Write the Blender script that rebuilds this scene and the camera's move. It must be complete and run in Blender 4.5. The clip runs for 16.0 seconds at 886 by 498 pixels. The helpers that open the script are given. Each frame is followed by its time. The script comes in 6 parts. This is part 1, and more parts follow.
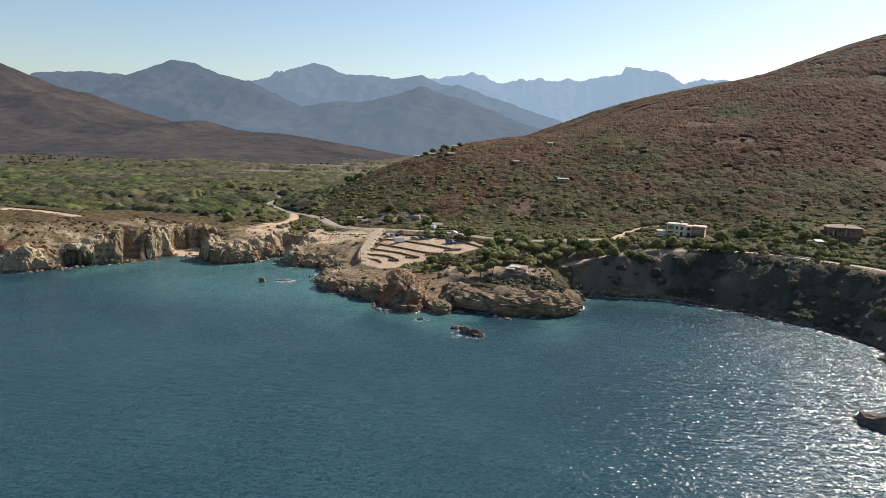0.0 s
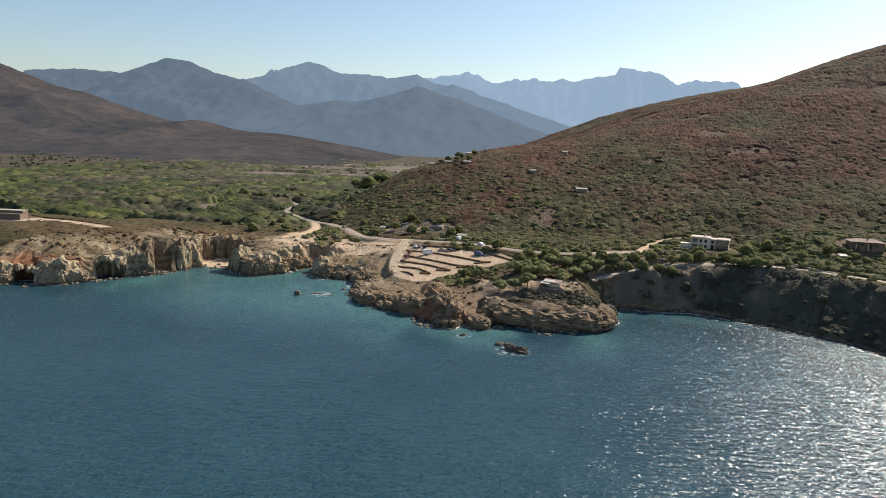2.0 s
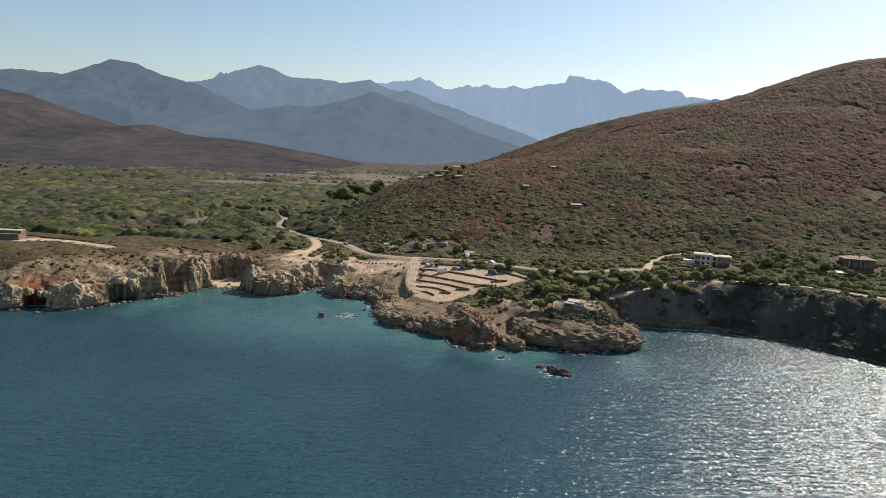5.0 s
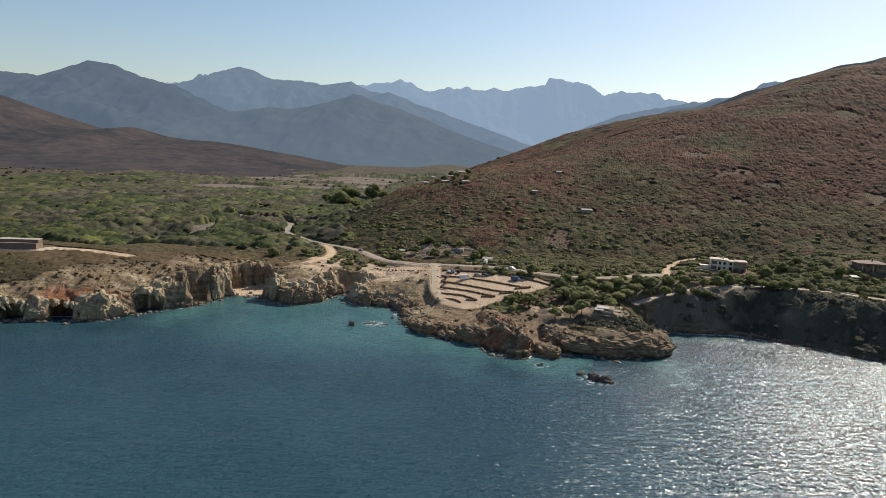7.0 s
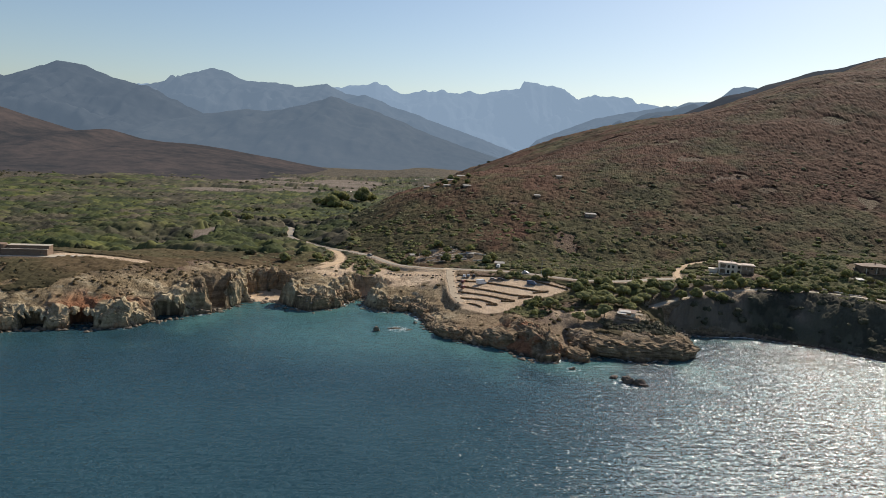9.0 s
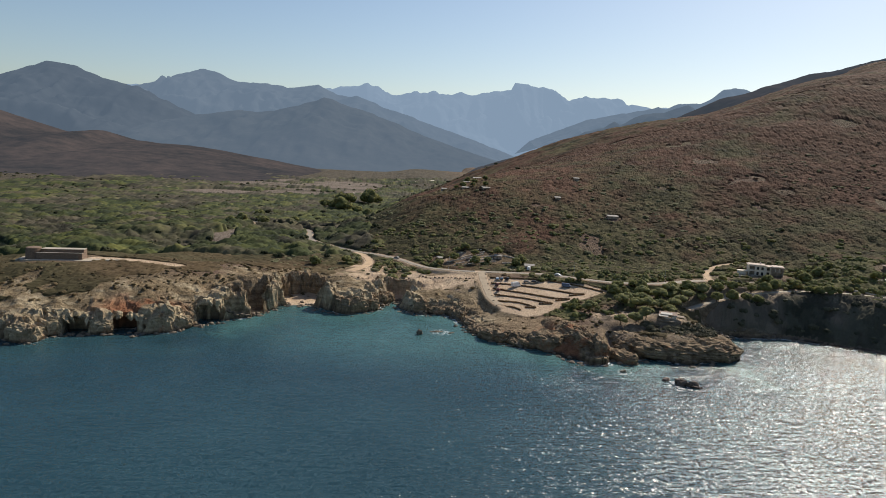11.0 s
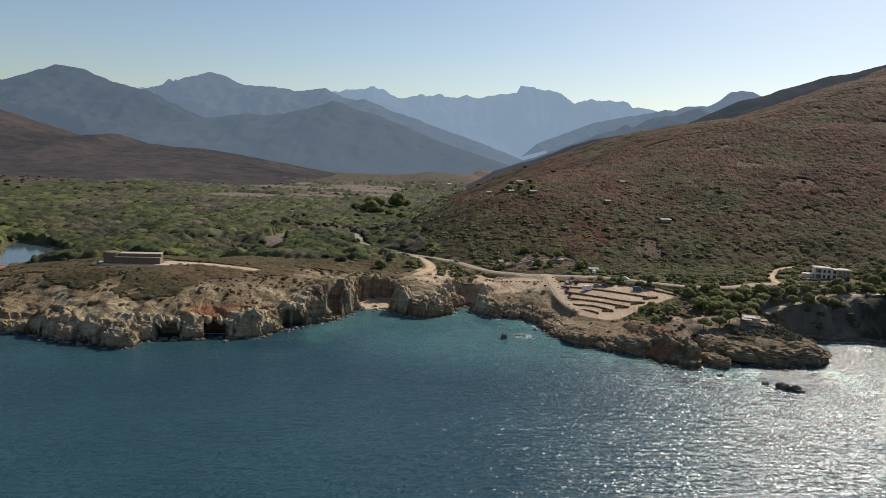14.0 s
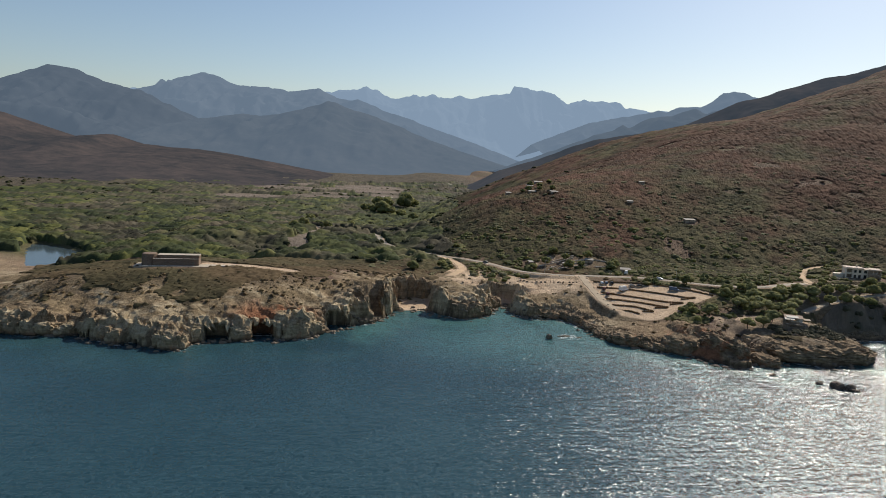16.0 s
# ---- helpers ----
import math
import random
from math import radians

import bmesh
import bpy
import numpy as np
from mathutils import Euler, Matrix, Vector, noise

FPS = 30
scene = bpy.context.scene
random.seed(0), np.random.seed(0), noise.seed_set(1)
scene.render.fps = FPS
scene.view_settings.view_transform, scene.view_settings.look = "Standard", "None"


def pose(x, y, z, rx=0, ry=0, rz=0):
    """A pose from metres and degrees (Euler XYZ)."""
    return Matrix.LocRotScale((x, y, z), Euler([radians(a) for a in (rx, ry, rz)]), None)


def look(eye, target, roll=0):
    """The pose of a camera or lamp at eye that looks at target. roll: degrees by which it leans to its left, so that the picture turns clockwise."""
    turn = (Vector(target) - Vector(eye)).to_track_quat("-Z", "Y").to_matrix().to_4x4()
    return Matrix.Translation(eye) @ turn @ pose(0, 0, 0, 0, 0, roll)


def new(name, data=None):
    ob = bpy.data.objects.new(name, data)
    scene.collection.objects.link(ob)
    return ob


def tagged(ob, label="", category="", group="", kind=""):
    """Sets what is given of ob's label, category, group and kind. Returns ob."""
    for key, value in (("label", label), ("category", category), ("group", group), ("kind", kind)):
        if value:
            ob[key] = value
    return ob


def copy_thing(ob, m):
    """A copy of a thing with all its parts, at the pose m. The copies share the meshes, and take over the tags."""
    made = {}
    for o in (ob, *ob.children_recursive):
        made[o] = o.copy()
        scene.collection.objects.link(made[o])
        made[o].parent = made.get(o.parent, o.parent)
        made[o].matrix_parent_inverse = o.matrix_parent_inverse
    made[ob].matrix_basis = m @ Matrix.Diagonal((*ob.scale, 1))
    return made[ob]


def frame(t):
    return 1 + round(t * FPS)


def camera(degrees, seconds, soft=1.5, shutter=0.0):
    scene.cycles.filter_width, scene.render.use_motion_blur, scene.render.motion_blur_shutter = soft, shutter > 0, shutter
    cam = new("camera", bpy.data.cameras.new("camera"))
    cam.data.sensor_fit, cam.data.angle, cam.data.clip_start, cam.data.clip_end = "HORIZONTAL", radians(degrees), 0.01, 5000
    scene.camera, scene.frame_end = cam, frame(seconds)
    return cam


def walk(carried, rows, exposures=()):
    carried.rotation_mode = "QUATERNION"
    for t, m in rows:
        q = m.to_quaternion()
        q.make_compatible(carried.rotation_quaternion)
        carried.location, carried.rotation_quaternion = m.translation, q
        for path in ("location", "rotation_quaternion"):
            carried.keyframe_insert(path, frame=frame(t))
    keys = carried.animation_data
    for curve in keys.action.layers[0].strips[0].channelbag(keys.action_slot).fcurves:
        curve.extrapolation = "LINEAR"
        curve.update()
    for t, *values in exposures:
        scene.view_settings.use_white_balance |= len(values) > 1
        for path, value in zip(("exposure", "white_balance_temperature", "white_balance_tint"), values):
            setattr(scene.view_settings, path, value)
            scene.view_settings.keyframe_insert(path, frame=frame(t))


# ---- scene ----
cam = camera(66.0, 16.0, soft=0.9)
PATH = [
    (0, (99.47, 6.279, 73.651), (99.281, 8.243, 73.322), 2.1),
    (0.5, (94.528, 4.985, 75.735), (94.347, 6.949, 75.404), 2.1),
    (1, (89.431, 3.506, 77.532), (89.254, 5.47, 77.2), 2.2),
    (1.5, (84.335, 2.31, 79.38), (84.164, 4.275, 79.048), 2.3),
    (2, (78.714, 1.084, 81.173), (78.551, 3.05, 80.84), 2.4),
    (2.5, (72.802, 0.242, 82.572), (72.661, 2.209, 82.241), 2.5),
    (3, (66.554, -0.833, 83.808), (66.428, 1.136, 83.48), 2.6),
    (3.5, (60.422, -1.633, 85.142), (60.32, 0.338, 84.816), 2.6),
    (4, (53.834, -2.346, 86.402), (53.762, -0.373, 86.081), 2.7),
    (6.5, (21.38, -4.169, 90.24), (21.428, -2.194, 89.93), 2.8),
    (7, (15.048, -4.23, 90.478), (15.102, -2.255, 90.171), 2.8),
    (7.5, (8.914, -4.264, 90.553), (8.987, -2.289, 90.249), 2.8),
    (8, (2.309, -4.499, 90.859), (2.404, -2.524, 90.558), 2.8),
    (8.5, (-4.231, -4.47, 90.778), (-4.114, -2.496, 90.48), 2.9),
    (11, (-37.733, -2.317, 90.39), (-37.562, -0.346, 90.099), 3.0),
    (11.5, (-44.874, -1.801, 90.132), (-44.702, 0.17, 89.842), 3.0),
    (12, (-51.637, -1.118, 89.654), (-51.465, 0.854, 89.366), 3.0),
    (12.5, (-58.506, -0.626, 89.384), (-58.334, 1.346, 89.098), 2.9),
    (13, (-65.052, -0.107, 89.252), (-64.881, 1.866, 88.966), 2.9),
    (13.5, (-72.03, 0.479, 89.244), (-71.859, 2.451, 88.959), 2.9),
    (14, (-78.845, 1.04, 88.848), (-78.674, 3.012, 88.565), 2.9),
    (14.5, (-85.449, 1.669, 88.533), (-85.276, 3.641, 88.25), 2.9),
    (15, (-92.162, 2.482, 88.342), (-91.98, 4.454, 88.06), 2.9),
    (15.5, (-98.94, 3.344, 87.88), (-98.749, 5.315, 87.599), 2.9),
    (16, (-105.69, 4.389, 87.508), (-105.489, 6.359, 87.228), 2.9),
]
walk(cam, [(t, look(eye, target, roll)) for t, eye, target, roll in PATH], [(0, 0.60), (4, 0.47), (7, 0.33), (11, 0.18), (16, 0.13)])

# ---- light ----
SUN_AZ, SUN_EL = 41.5, 38.5          # clockwise from +y, above the horizon
world = bpy.data.worlds.new("sky")
scene.world = world
world.use_nodes = True
wn = world.node_tree
sky = wn.nodes.new("ShaderNodeTexSky")
sky.sky_type = "NISHITA"
sky.sun_disc = False
sky.sun_elevation, sky.sun_rotation = radians(SUN_EL), radians(SUN_AZ)
sky.altitude, sky.air_density, sky.dust_density, sky.ozone_density = 0, 1.0, 0.75, 2.0
wn.links.new(sky.outputs[0], wn.nodes["Background"].inputs[0])
wn.nodes["Background"].inputs[1].default_value = 0.085
sun = new("sun", bpy.data.lights.new("sun", "SUN"))
sun.data.energy, sun.data.angle, sun.data.color = 4.5, radians(0.55), (1.0, 0.915, 0.785)
sun.matrix_world = look((0, 0, 400), (-math.sin(radians(SUN_AZ)) * 100, -math.cos(radians(SUN_AZ)) * 100, 400 - 100 * math.tan(radians(SUN_EL))))


# ---- numeric helpers ----
def smooth(v, a, b):
    u = np.clip((v - a) / (b - a), 0, 1)
    return u * u * (3 - 2 * u)


def lattice(ix, iy, iz):
    n = (ix.astype(np.int64) * 374761393 + iy.astype(np.int64) * 668265263 + iz.astype(np.int64) * 2147483647 + 1274126177) & 0xFFFFFFFF
    n = ((n ^ (n >> 13)) * 1274126177) & 0xFFFFFFFF
    n = ((n ^ (n >> 16)) * 2246822519) & 0xFFFFFFFF
    return ((n ^ (n >> 15)) & 0xFFFFFF) / float(0xFFFFFF) * 2 - 1


def vnoise(x, y, z=0.0):
    """Smooth value noise in -1..1 on arrays."""
    x, y, z = np.broadcast_arrays(np.asarray(x, float), np.asarray(y, float), np.asarray(z, float))
    fx, fy, fz = np.floor(x), np.floor(y), np.floor(z)
    u, v, w = x - fx, y - fy, z - fz
    u, v, w = u * u * (3 - 2 * u), v * v * (3 - 2 * v), w * w * (3 - 2 * w)
    total = 0
    for i in (0, 1):
        for j in (0, 1):
            for k in (0, 1):
                total = total + lattice(fx + i, fy + j, fz + k) * (u if i else 1 - u) * (v if j else 1 - v) * (w if k else 1 - w)
    return total


def fbm(x, y, z=0.0, octaves=4, gain=0.5):
    total, amp = 0, 1.0
    for o in range(octaves):
        total = total + amp * vnoise(x * 2 ** o + 17.3 * o, y * 2 ** o - 9.1 * o, np.asarray(z) * 2 ** o + 3.7 * o)
        amp *= gain
    return total


def ridged(x, y, z=0.0, octaves=4):
    total, amp = 0, 1.0
    for o in range(octaves):
        total = total + amp * (1 - 2 * np.abs(vnoise(x * 2 ** o + 5.2 * o, y * 2 ** o + 1.7 * o, np.asarray(z) * 2 ** o)))
        amp *= 0.5
    return total


def to_lines(x, y, pts):
    """Distance to an open polyline, and the length along it of the foot."""
    best, along, run = np.full(np.shape(x), 1e9), np.zeros(np.shape(x)), 0.0
    for (ax, ay), (bx, by) in zip(pts[:-1], pts[1:]):
        dx, dy = bx - ax, by - ay
        ln = math.hypot(dx, dy)
        s = np.clip(((x - ax) * dx + (y - ay) * dy) / (ln * ln), 0, 1)
        d = np.hypot(x - ax - s * dx, y - ay - s * dy)
        near = d < best
        best, along = np.where(near, d, best), np.where(near, run + s * ln, along)
        run += ln
    return best, along


def blocks_of(x, y, size, seed):
    """Jointed rock: a random level for each irregular block, and how close its joint is."""
    gx, gy = np.floor(x / size), np.floor(y / size)
    f1, f2, level = np.full(np.shape(x), 9.0), np.full(np.shape(x), 9.0), np.zeros(np.shape(x))
    for i in (-1, 0, 1):
        for j in (-1, 0, 1):
            cx, cy = gx + i, gy + j
            px = cx + 0.5 + 0.45 * lattice(cx, cy, cx * 0 + seed)
            py = cy + 0.5 + 0.45 * lattice(cx, cy, cx * 0 + seed + 1)
            dd = np.hypot(x / size - px, y / size - py)
            closer = dd < f1
            f2 = np.where(closer, f1, np.minimum(f2, dd))
            level = np.where(closer, lattice(cx, cy, cx * 0 + seed + 2), level)
            f1 = np.where(closer, dd, f1)
    return level, f2 - f1


def inside(x, y, poly):
    hit = np.zeros(np.shape(x), bool)
    for (ax, ay), (bx, by) in zip(poly, poly[1:] + poly[:1]):
        if ay != by:
            hit ^= ((ay > y) != (by > y)) & (x < (bx - ax) * (y - ay) / (by - ay) + ax)
    return hit


# ---- the plan ----
SHORE_WEST = [(-5000, 1500), (-900, 780), (-470, 520), (-400, 470), (-352, 425), (-325, 380), (-298, 335), (-272, 312), (-250, 307), (-236, 308), (-225, 302),
         (-205, 294), (-186, 291), (-185, 300), (-172, 304), (-155, 307), (-138, 311), (-128, 322), (-119, 328), (-112, 340), (-104, 345), (-97, 358), (-94, 371),
         (-84, 373), (-75, 373), (-74, 364), (-62, 358), (-54, 356), (-44, 363), (-38, 378), (-32, 391), (-25, 391), (-29, 376), (-20, 361), (-5, 360)]
SHORE_EAST = [(3, 350), (5, 335), (14, 314), (28, 303), (37, 299), (44, 288), (52, 281), (61, 281), (66, 289), (72, 283), (79, 287), (85, 293), (92, 287), (101, 282),
         (113, 290), (123, 294), (133, 304), (134, 322), (138, 332), (155, 333), (172, 333), (183, 328), (197, 320), (209, 312), (219, 303), (228, 295),
         (237, 279), (245, 258), (254, 230), (270, 185), (300, 130), (370, 60), (620, -50), (5000, -400)]
SHORE = SHORE_WEST + SHORE_EAST
LAND = SHORE + [(5000, 9000), (-5000, 9000)]
# clefts and caves cut into the cliffs: x, y, half width, reach
CLEFTS = [(-153, 306, 4.8, 15), (-173, 302, 4.2, 14), (-121, 327, 4.8, 13), (-206, 293, 2.6, 8), (-231, 305, 3.2, 7), (-143, 309, 1.4, 5), (-117, 333, 1.6, 5), (-97, 361, 2.2, 5), (-162, 305, 1.3, 4),
          (-191, 292, 1.6, 5), (-217, 299, 1.5, 5), (-65, 359, 1.4, 5), (-52, 356, 1.8, 6), (-43, 364, 1.2, 4), (33, 301, 2, 6), (-10, 360, 1.8, 6), (5, 334, 1.8, 6), (66, 290, 1.4, 5)]
# steep shaded scoop between a sharp ridge and a pillar beside the western cove
SCOOP = [(-104.5, 345), (-107.5, 349), (-120.5, 374), (-114, 384), (-104, 382), (-101.5, 372), (-100.5, 355), (-98, 350)]
BEACHES = [(-83, 384, 16, 0.11), (-28.5, 397, 8.5, 0.13), (84, 297, 5, 0.25)]
# control heights of the scrub hill, fitted to its outline in the camera's view, every 110 m eastwards from x = -60 and,
# row by row, northwards from y = 420
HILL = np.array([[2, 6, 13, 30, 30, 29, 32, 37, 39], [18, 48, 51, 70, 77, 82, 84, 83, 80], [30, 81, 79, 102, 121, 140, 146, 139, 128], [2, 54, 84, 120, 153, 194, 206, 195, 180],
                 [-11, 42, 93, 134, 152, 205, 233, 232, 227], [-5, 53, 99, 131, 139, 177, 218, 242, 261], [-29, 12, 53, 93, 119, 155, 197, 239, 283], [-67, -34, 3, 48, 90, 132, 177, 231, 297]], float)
LAGOON = [(-373, 568), (-345, 553), (-322, 529), (-308, 502), (-316, 470), (-332, 470), (-346, 498), (-358, 520), (-369, 544)]
SPIT = [(-314, 462), (-346, 500), (-366, 512), (-440, 500), (-440, 425), (-326, 422)]
# heights of the coastal shelf: x, y, z
SHELF = [(-250, 318, 11), (-250, 365, 19), (-210, 372, 22.5), (-165, 374, 21.5), (-213, 300, 10.5), (-206, 318, 16.5), (-172, 306, 11.5), (-161, 339, 18.5), (-134, 326, 12.5),
         (-117, 337, 10.5), (-120, 358, 17.5), (-114, 350, 16.5), (-124, 385, 18), (-106, 366, 17.5), (-100, 384, 16.5), (-150, 430, 14), (-260, 430, 10), (-340, 470, 2.0), (-84, 402, 13), (-72, 378, 12.5),
         (-54, 364, 11), (-60, 398, 12.5), (-13, 383, 9), (-2, 364, 7.2), (-10, 400, 11.5), (-15, 411, 13), (8, 350, 6.5), (21, 322, 4.6), (36, 315, 7)]
SHELF_EAST = [(40, 306, 6.5), (53, 301, 7), (56, 288, 5), (62, 314, 5), (60, 330, 8.5), (77, 294, 6), (85, 310, 10.5), (84, 335, 12), (101, 297, 8.0), (100, 312, 13.5), (114, 303, 8.0),
              (125, 304, 4.5), (124, 338, 13), (100, 348, 14), (97, 362, 16), (118, 374, 20), (140, 384, 20), (162, 390, 20), (160, 341, 20), (191, 349, 20.5), (218, 348, 21),
              (240, 341, 21), (262, 325, 20.5), (300, 250, 20), (150, 360, 20), (185, 370, 21.5), (178, 394, 22)]
SHELF_INLAND = [(200, 402, 23), (250, 390, 30), (230, 368, 24), (62, 404, 17), (16, 404, 15.5), (30, 414, 16.4), (85, 398, 18), (40, 440, 17.5), (0, 440, 14.5), (-350, 560, 2.4), (-110, 560, 12), (-200, 500, 6),
                (-300, 500, 2.6), (-50, 440, 13.5), (-30, 470, 13.7)]
# whaleback ridges of the eastern points: x, y, height along each, and half width
RIDGES = [([(49, 326, 10.0), (54, 308, 10.0), (59, 293, 7.0), (60, 284, 3.0)], 9.5), ([(78, 306, 8.0), (88, 301, 9.0), (101, 297, 9.5), (116, 300, 7.5), (129, 303, 3.5)], 13.0),
          ([(74, 331, 10.0), (92, 325, 13.2), (104, 322, 13.6), (116, 318, 11.5), (126, 312, 7.0)], 14.0)]
LOT = [(24, 399), (24, 384), (22.4, 368), (22.8, 355.5), (25.3, 345), (37, 337), (44, 338), (70, 356.5), (89.5, 367.5), (79.5, 379.5), (55, 388), (35, 395)]
ROADS = {
    "road": (4.6, [(-180, 660), (-140, 640), (-106, 604), (-97, 548), (-76, 511), (-56, 488), (-41, 477), (-27, 460), (-15, 437), (-6, 425), (12, 414), (29, 411), (52, 407), (63, 403), (79, 390), (94, 378), (112, 373), (126, 375), (142, 383), (157, 386), (178, 382), (198, 380)]),
    "beach_track": (4.5, [(-57, 487), (-51, 470), (-48, 455), (-49, 436), (-58, 416)]),
    "lot_track": (4.6, [(23, 411), (21.8, 396), (21.9, 381), (22.4, 366), (25, 353)]),
    "house_lane": (3.0, [(158, 386), (160, 394), (165, 406), (173, 419), (184, 427), (200, 431)]),
    "cliff_path": (3.2, [(128, 346), (150, 352), (178, 357), (205, 357), (226, 352), (246, 343), (266, 330), (288, 290)]),
    "fort_apron": (6.0, [(-150, 374), (-175, 378), (-194, 378)]),
}


def spline(g, n):
    """The four control rows round a place on an even row of n, and their weights."""
    g = np.clip(g, 0, n - 1)
    i = np.minimum(np.floor(g), n - 2).astype(int)
    t = g - i
    weights = ((1 - t) ** 3 / 6, (3 * t ** 3 - 6 * t * t + 4) / 6, (-3 * t ** 3 + 3 * t * t + 3 * t + 1) / 6, t ** 3 / 6)
    return [(np.clip(i + k - 1, 0, n - 1), w) for k, w in enumerate(weights)]


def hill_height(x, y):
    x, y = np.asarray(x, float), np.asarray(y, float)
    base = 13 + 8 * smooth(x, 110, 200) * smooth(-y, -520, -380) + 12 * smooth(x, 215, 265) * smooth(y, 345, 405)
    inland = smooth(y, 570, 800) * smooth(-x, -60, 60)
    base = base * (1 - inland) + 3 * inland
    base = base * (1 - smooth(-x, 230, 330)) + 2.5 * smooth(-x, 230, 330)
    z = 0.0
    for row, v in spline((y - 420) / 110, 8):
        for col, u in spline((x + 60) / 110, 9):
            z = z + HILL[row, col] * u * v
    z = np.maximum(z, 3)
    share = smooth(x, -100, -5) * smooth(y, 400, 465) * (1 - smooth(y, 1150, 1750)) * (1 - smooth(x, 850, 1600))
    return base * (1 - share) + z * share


PLATEAU = SHELF + SHELF_EAST + SHELF_INLAND
PLATEAU_LOW = hill_height([p[0] for p in PLATEAU], [p[1] for p in PLATEAU])


def shelf_height(x, y):
    num, den = 0.0, 0.03
    for (px, py, pz), low in zip(PLATEAU, PLATEAU_LOW):
        w = np.exp(-((x - px) ** 2 + (y - py) ** 2) / (2 * 16.0 ** 2))
        num, den = num + w * (pz - low), den + w
    return hill_height(x, y) + num / den


def shore_distance(x, y, clefts=True):
    wx = 2.0 * fbm(x / 13, y / 13, 0.3, 3)
    wy = 2.0 * fbm(x / 13, y / 13, 7.3, 3)
    d, _ = to_lines(x + wx, y + wy, SHORE)
    d = np.where(inside(x + wx, y + wy, LAND), d, -d)
    d = d - 5.5 * np.clip(vnoise(x / 7.5, y / 7.5, 5.5) - 0.05, 0, 1) * (1 - 0.9 * smooth(x, 60, 80)) * (1 - smooth(x, 125, 140))
    for cx, cy, half, deep in CLEFTS if clefts else ():
        u = x - cx + 0.25 * (y - cy) + 0.8 * vnoise(x / 3, y / 3, 8.0)
        d = d - (deep + 3) * smooth(half + 1.2 - np.abs(u), 0, 1.6) * smooth(deep - np.abs(y - cy), 0, 3)
    return d


def raw_ground(x, y, clefts=True):
    """Ground height without roads, the distance from the shore and the share of bare rock."""
    x, y = np.asarray(x, float), np.asarray(y, float)
    d = shore_distance(x, y, clefts)
    top = shelf_height(x, y)
    # width of the cliff: steep on the left, a long wooded slope round the bay
    bay = smooth(x, 128, 150)
    width = 3.0 + 5 * smooth(x, -40, 10) + 1.4 * vnoise(x / 18, y / 18, 2.2) + 6 * smooth(vnoise(x / 15, y / 15, 33.0), 0.25, 0.7) * smooth(-x, 80, 110) + (1 + 24 * smooth(x, 150, 225)) * bay + (9 * smooth(x, 62, 88) + 5 * smooth(x, 95, 112)) * (1 - bay)
    face = 0.74 - 0.14 * smooth(-x, 90, 120) + 0.2 * vnoise(x / 15, y / 15, 4.4) + 0.1 * vnoise(x / 6, y / 6, 4.9)
    face = np.minimum(0.97, face + 0.4 * np.exp(-((x + 109) / 15) ** 2 - ((y - 360) / 24) ** 2))
    rise = face * smooth(d, -0.5, width) ** 0.8 + (1 - face) * smooth(d, 1, 34)
    z = top * rise
    crag = ((1 - smooth(d, 5, 15)) * 0.75 + 0.25 * (1 - smooth(d, 16, 42))) * smooth(d, -3, 2) * (1 - 0.75 * bay)
    ux, uy = x + 1.5 * vnoise(x / 5, y / 5, 9.0), y + 1.5 * vnoise(x / 5, y / 5, 19.0)
    big, seam = blocks_of(ux + 0.3 * uy, uy, 9.5, 3)
    small, crack = blocks_of(ux, uy + 0.2 * ux, 3.4, 8)
    cut = -1.6 * (1 - smooth(seam, 0.02, 0.22)) - 0.5 * (1 - smooth(crack, 0.02, 0.25))
    tiny, _ = blocks_of(ux - 0.2 * uy, uy, 1.9, 14)
    jag = 1.7 * big + 1.0 * small + 0.45 * tiny + cut + 2.0 * ridged(x / 14, y / 14, 0.5, 4) - 0.6 + 0.6 * fbm(x / 3.5, y / 3.5, 1.5, 3)
    worn = 1.5 * fbm(x / 13, y / 13, 21.0, 3) + 0.35 * small + 0.2 * tiny + 0.5 * cut + 0.5 * fbm(x / 4, y / 4, 1.5, 3)
    east = smooth(x, 8, 32)
    z = z + crag * (jag * (1 - east) + worn * east) * smooth(z, 0.2, 7) * (1 - 0.5 * smooth(d, 14, 26))
    bed = (z + 0.16 * x + 0.1 * y + 1.2 * vnoise(x / 16, y / 16, 27.0)) / 3.1
    part_up = bed - np.floor(bed)
    z = z + crag * 3.1 * 0.5 * (smooth(part_up, 0.32, 0.68) - part_up) * (1 - smooth(x, -20, 20)) * smooth(z, 0.5, 3)
    for line, hw in RIDGES:
        dist, along = to_lines(x, y, [p[:2] for p in line])
        runs = np.concatenate([[0], np.cumsum([math.hypot(b[0] - a[0], b[1] - a[1]) for a, b in zip(line, line[1:])])])
        back = np.interp(along, runs, [p[2] for p in line]) * np.clip(1 - (dist / hw) ** 2, 0, 1) ** (0.5 if hw < 10 else 0.75)
        z = np.where(d > -1, np.maximum(z, back + 0.35 * worn), z)
    gully, _ = to_lines(x, y, [(67, 286), (70, 301), (75, 315)])
    z = z - 3.2 * np.exp(-gully ** 2 / 20) * smooth(z, 0.5, 4)
    edge, _ = to_lines(x, y, SCOOP + SCOOP[:1])
    edge = smooth(np.where(inside(x, y, SCOOP), edge, -edge), -0.7, 0.7)
    run = -0.306 * (x + 101.5) + 0.952 * (y - 352)
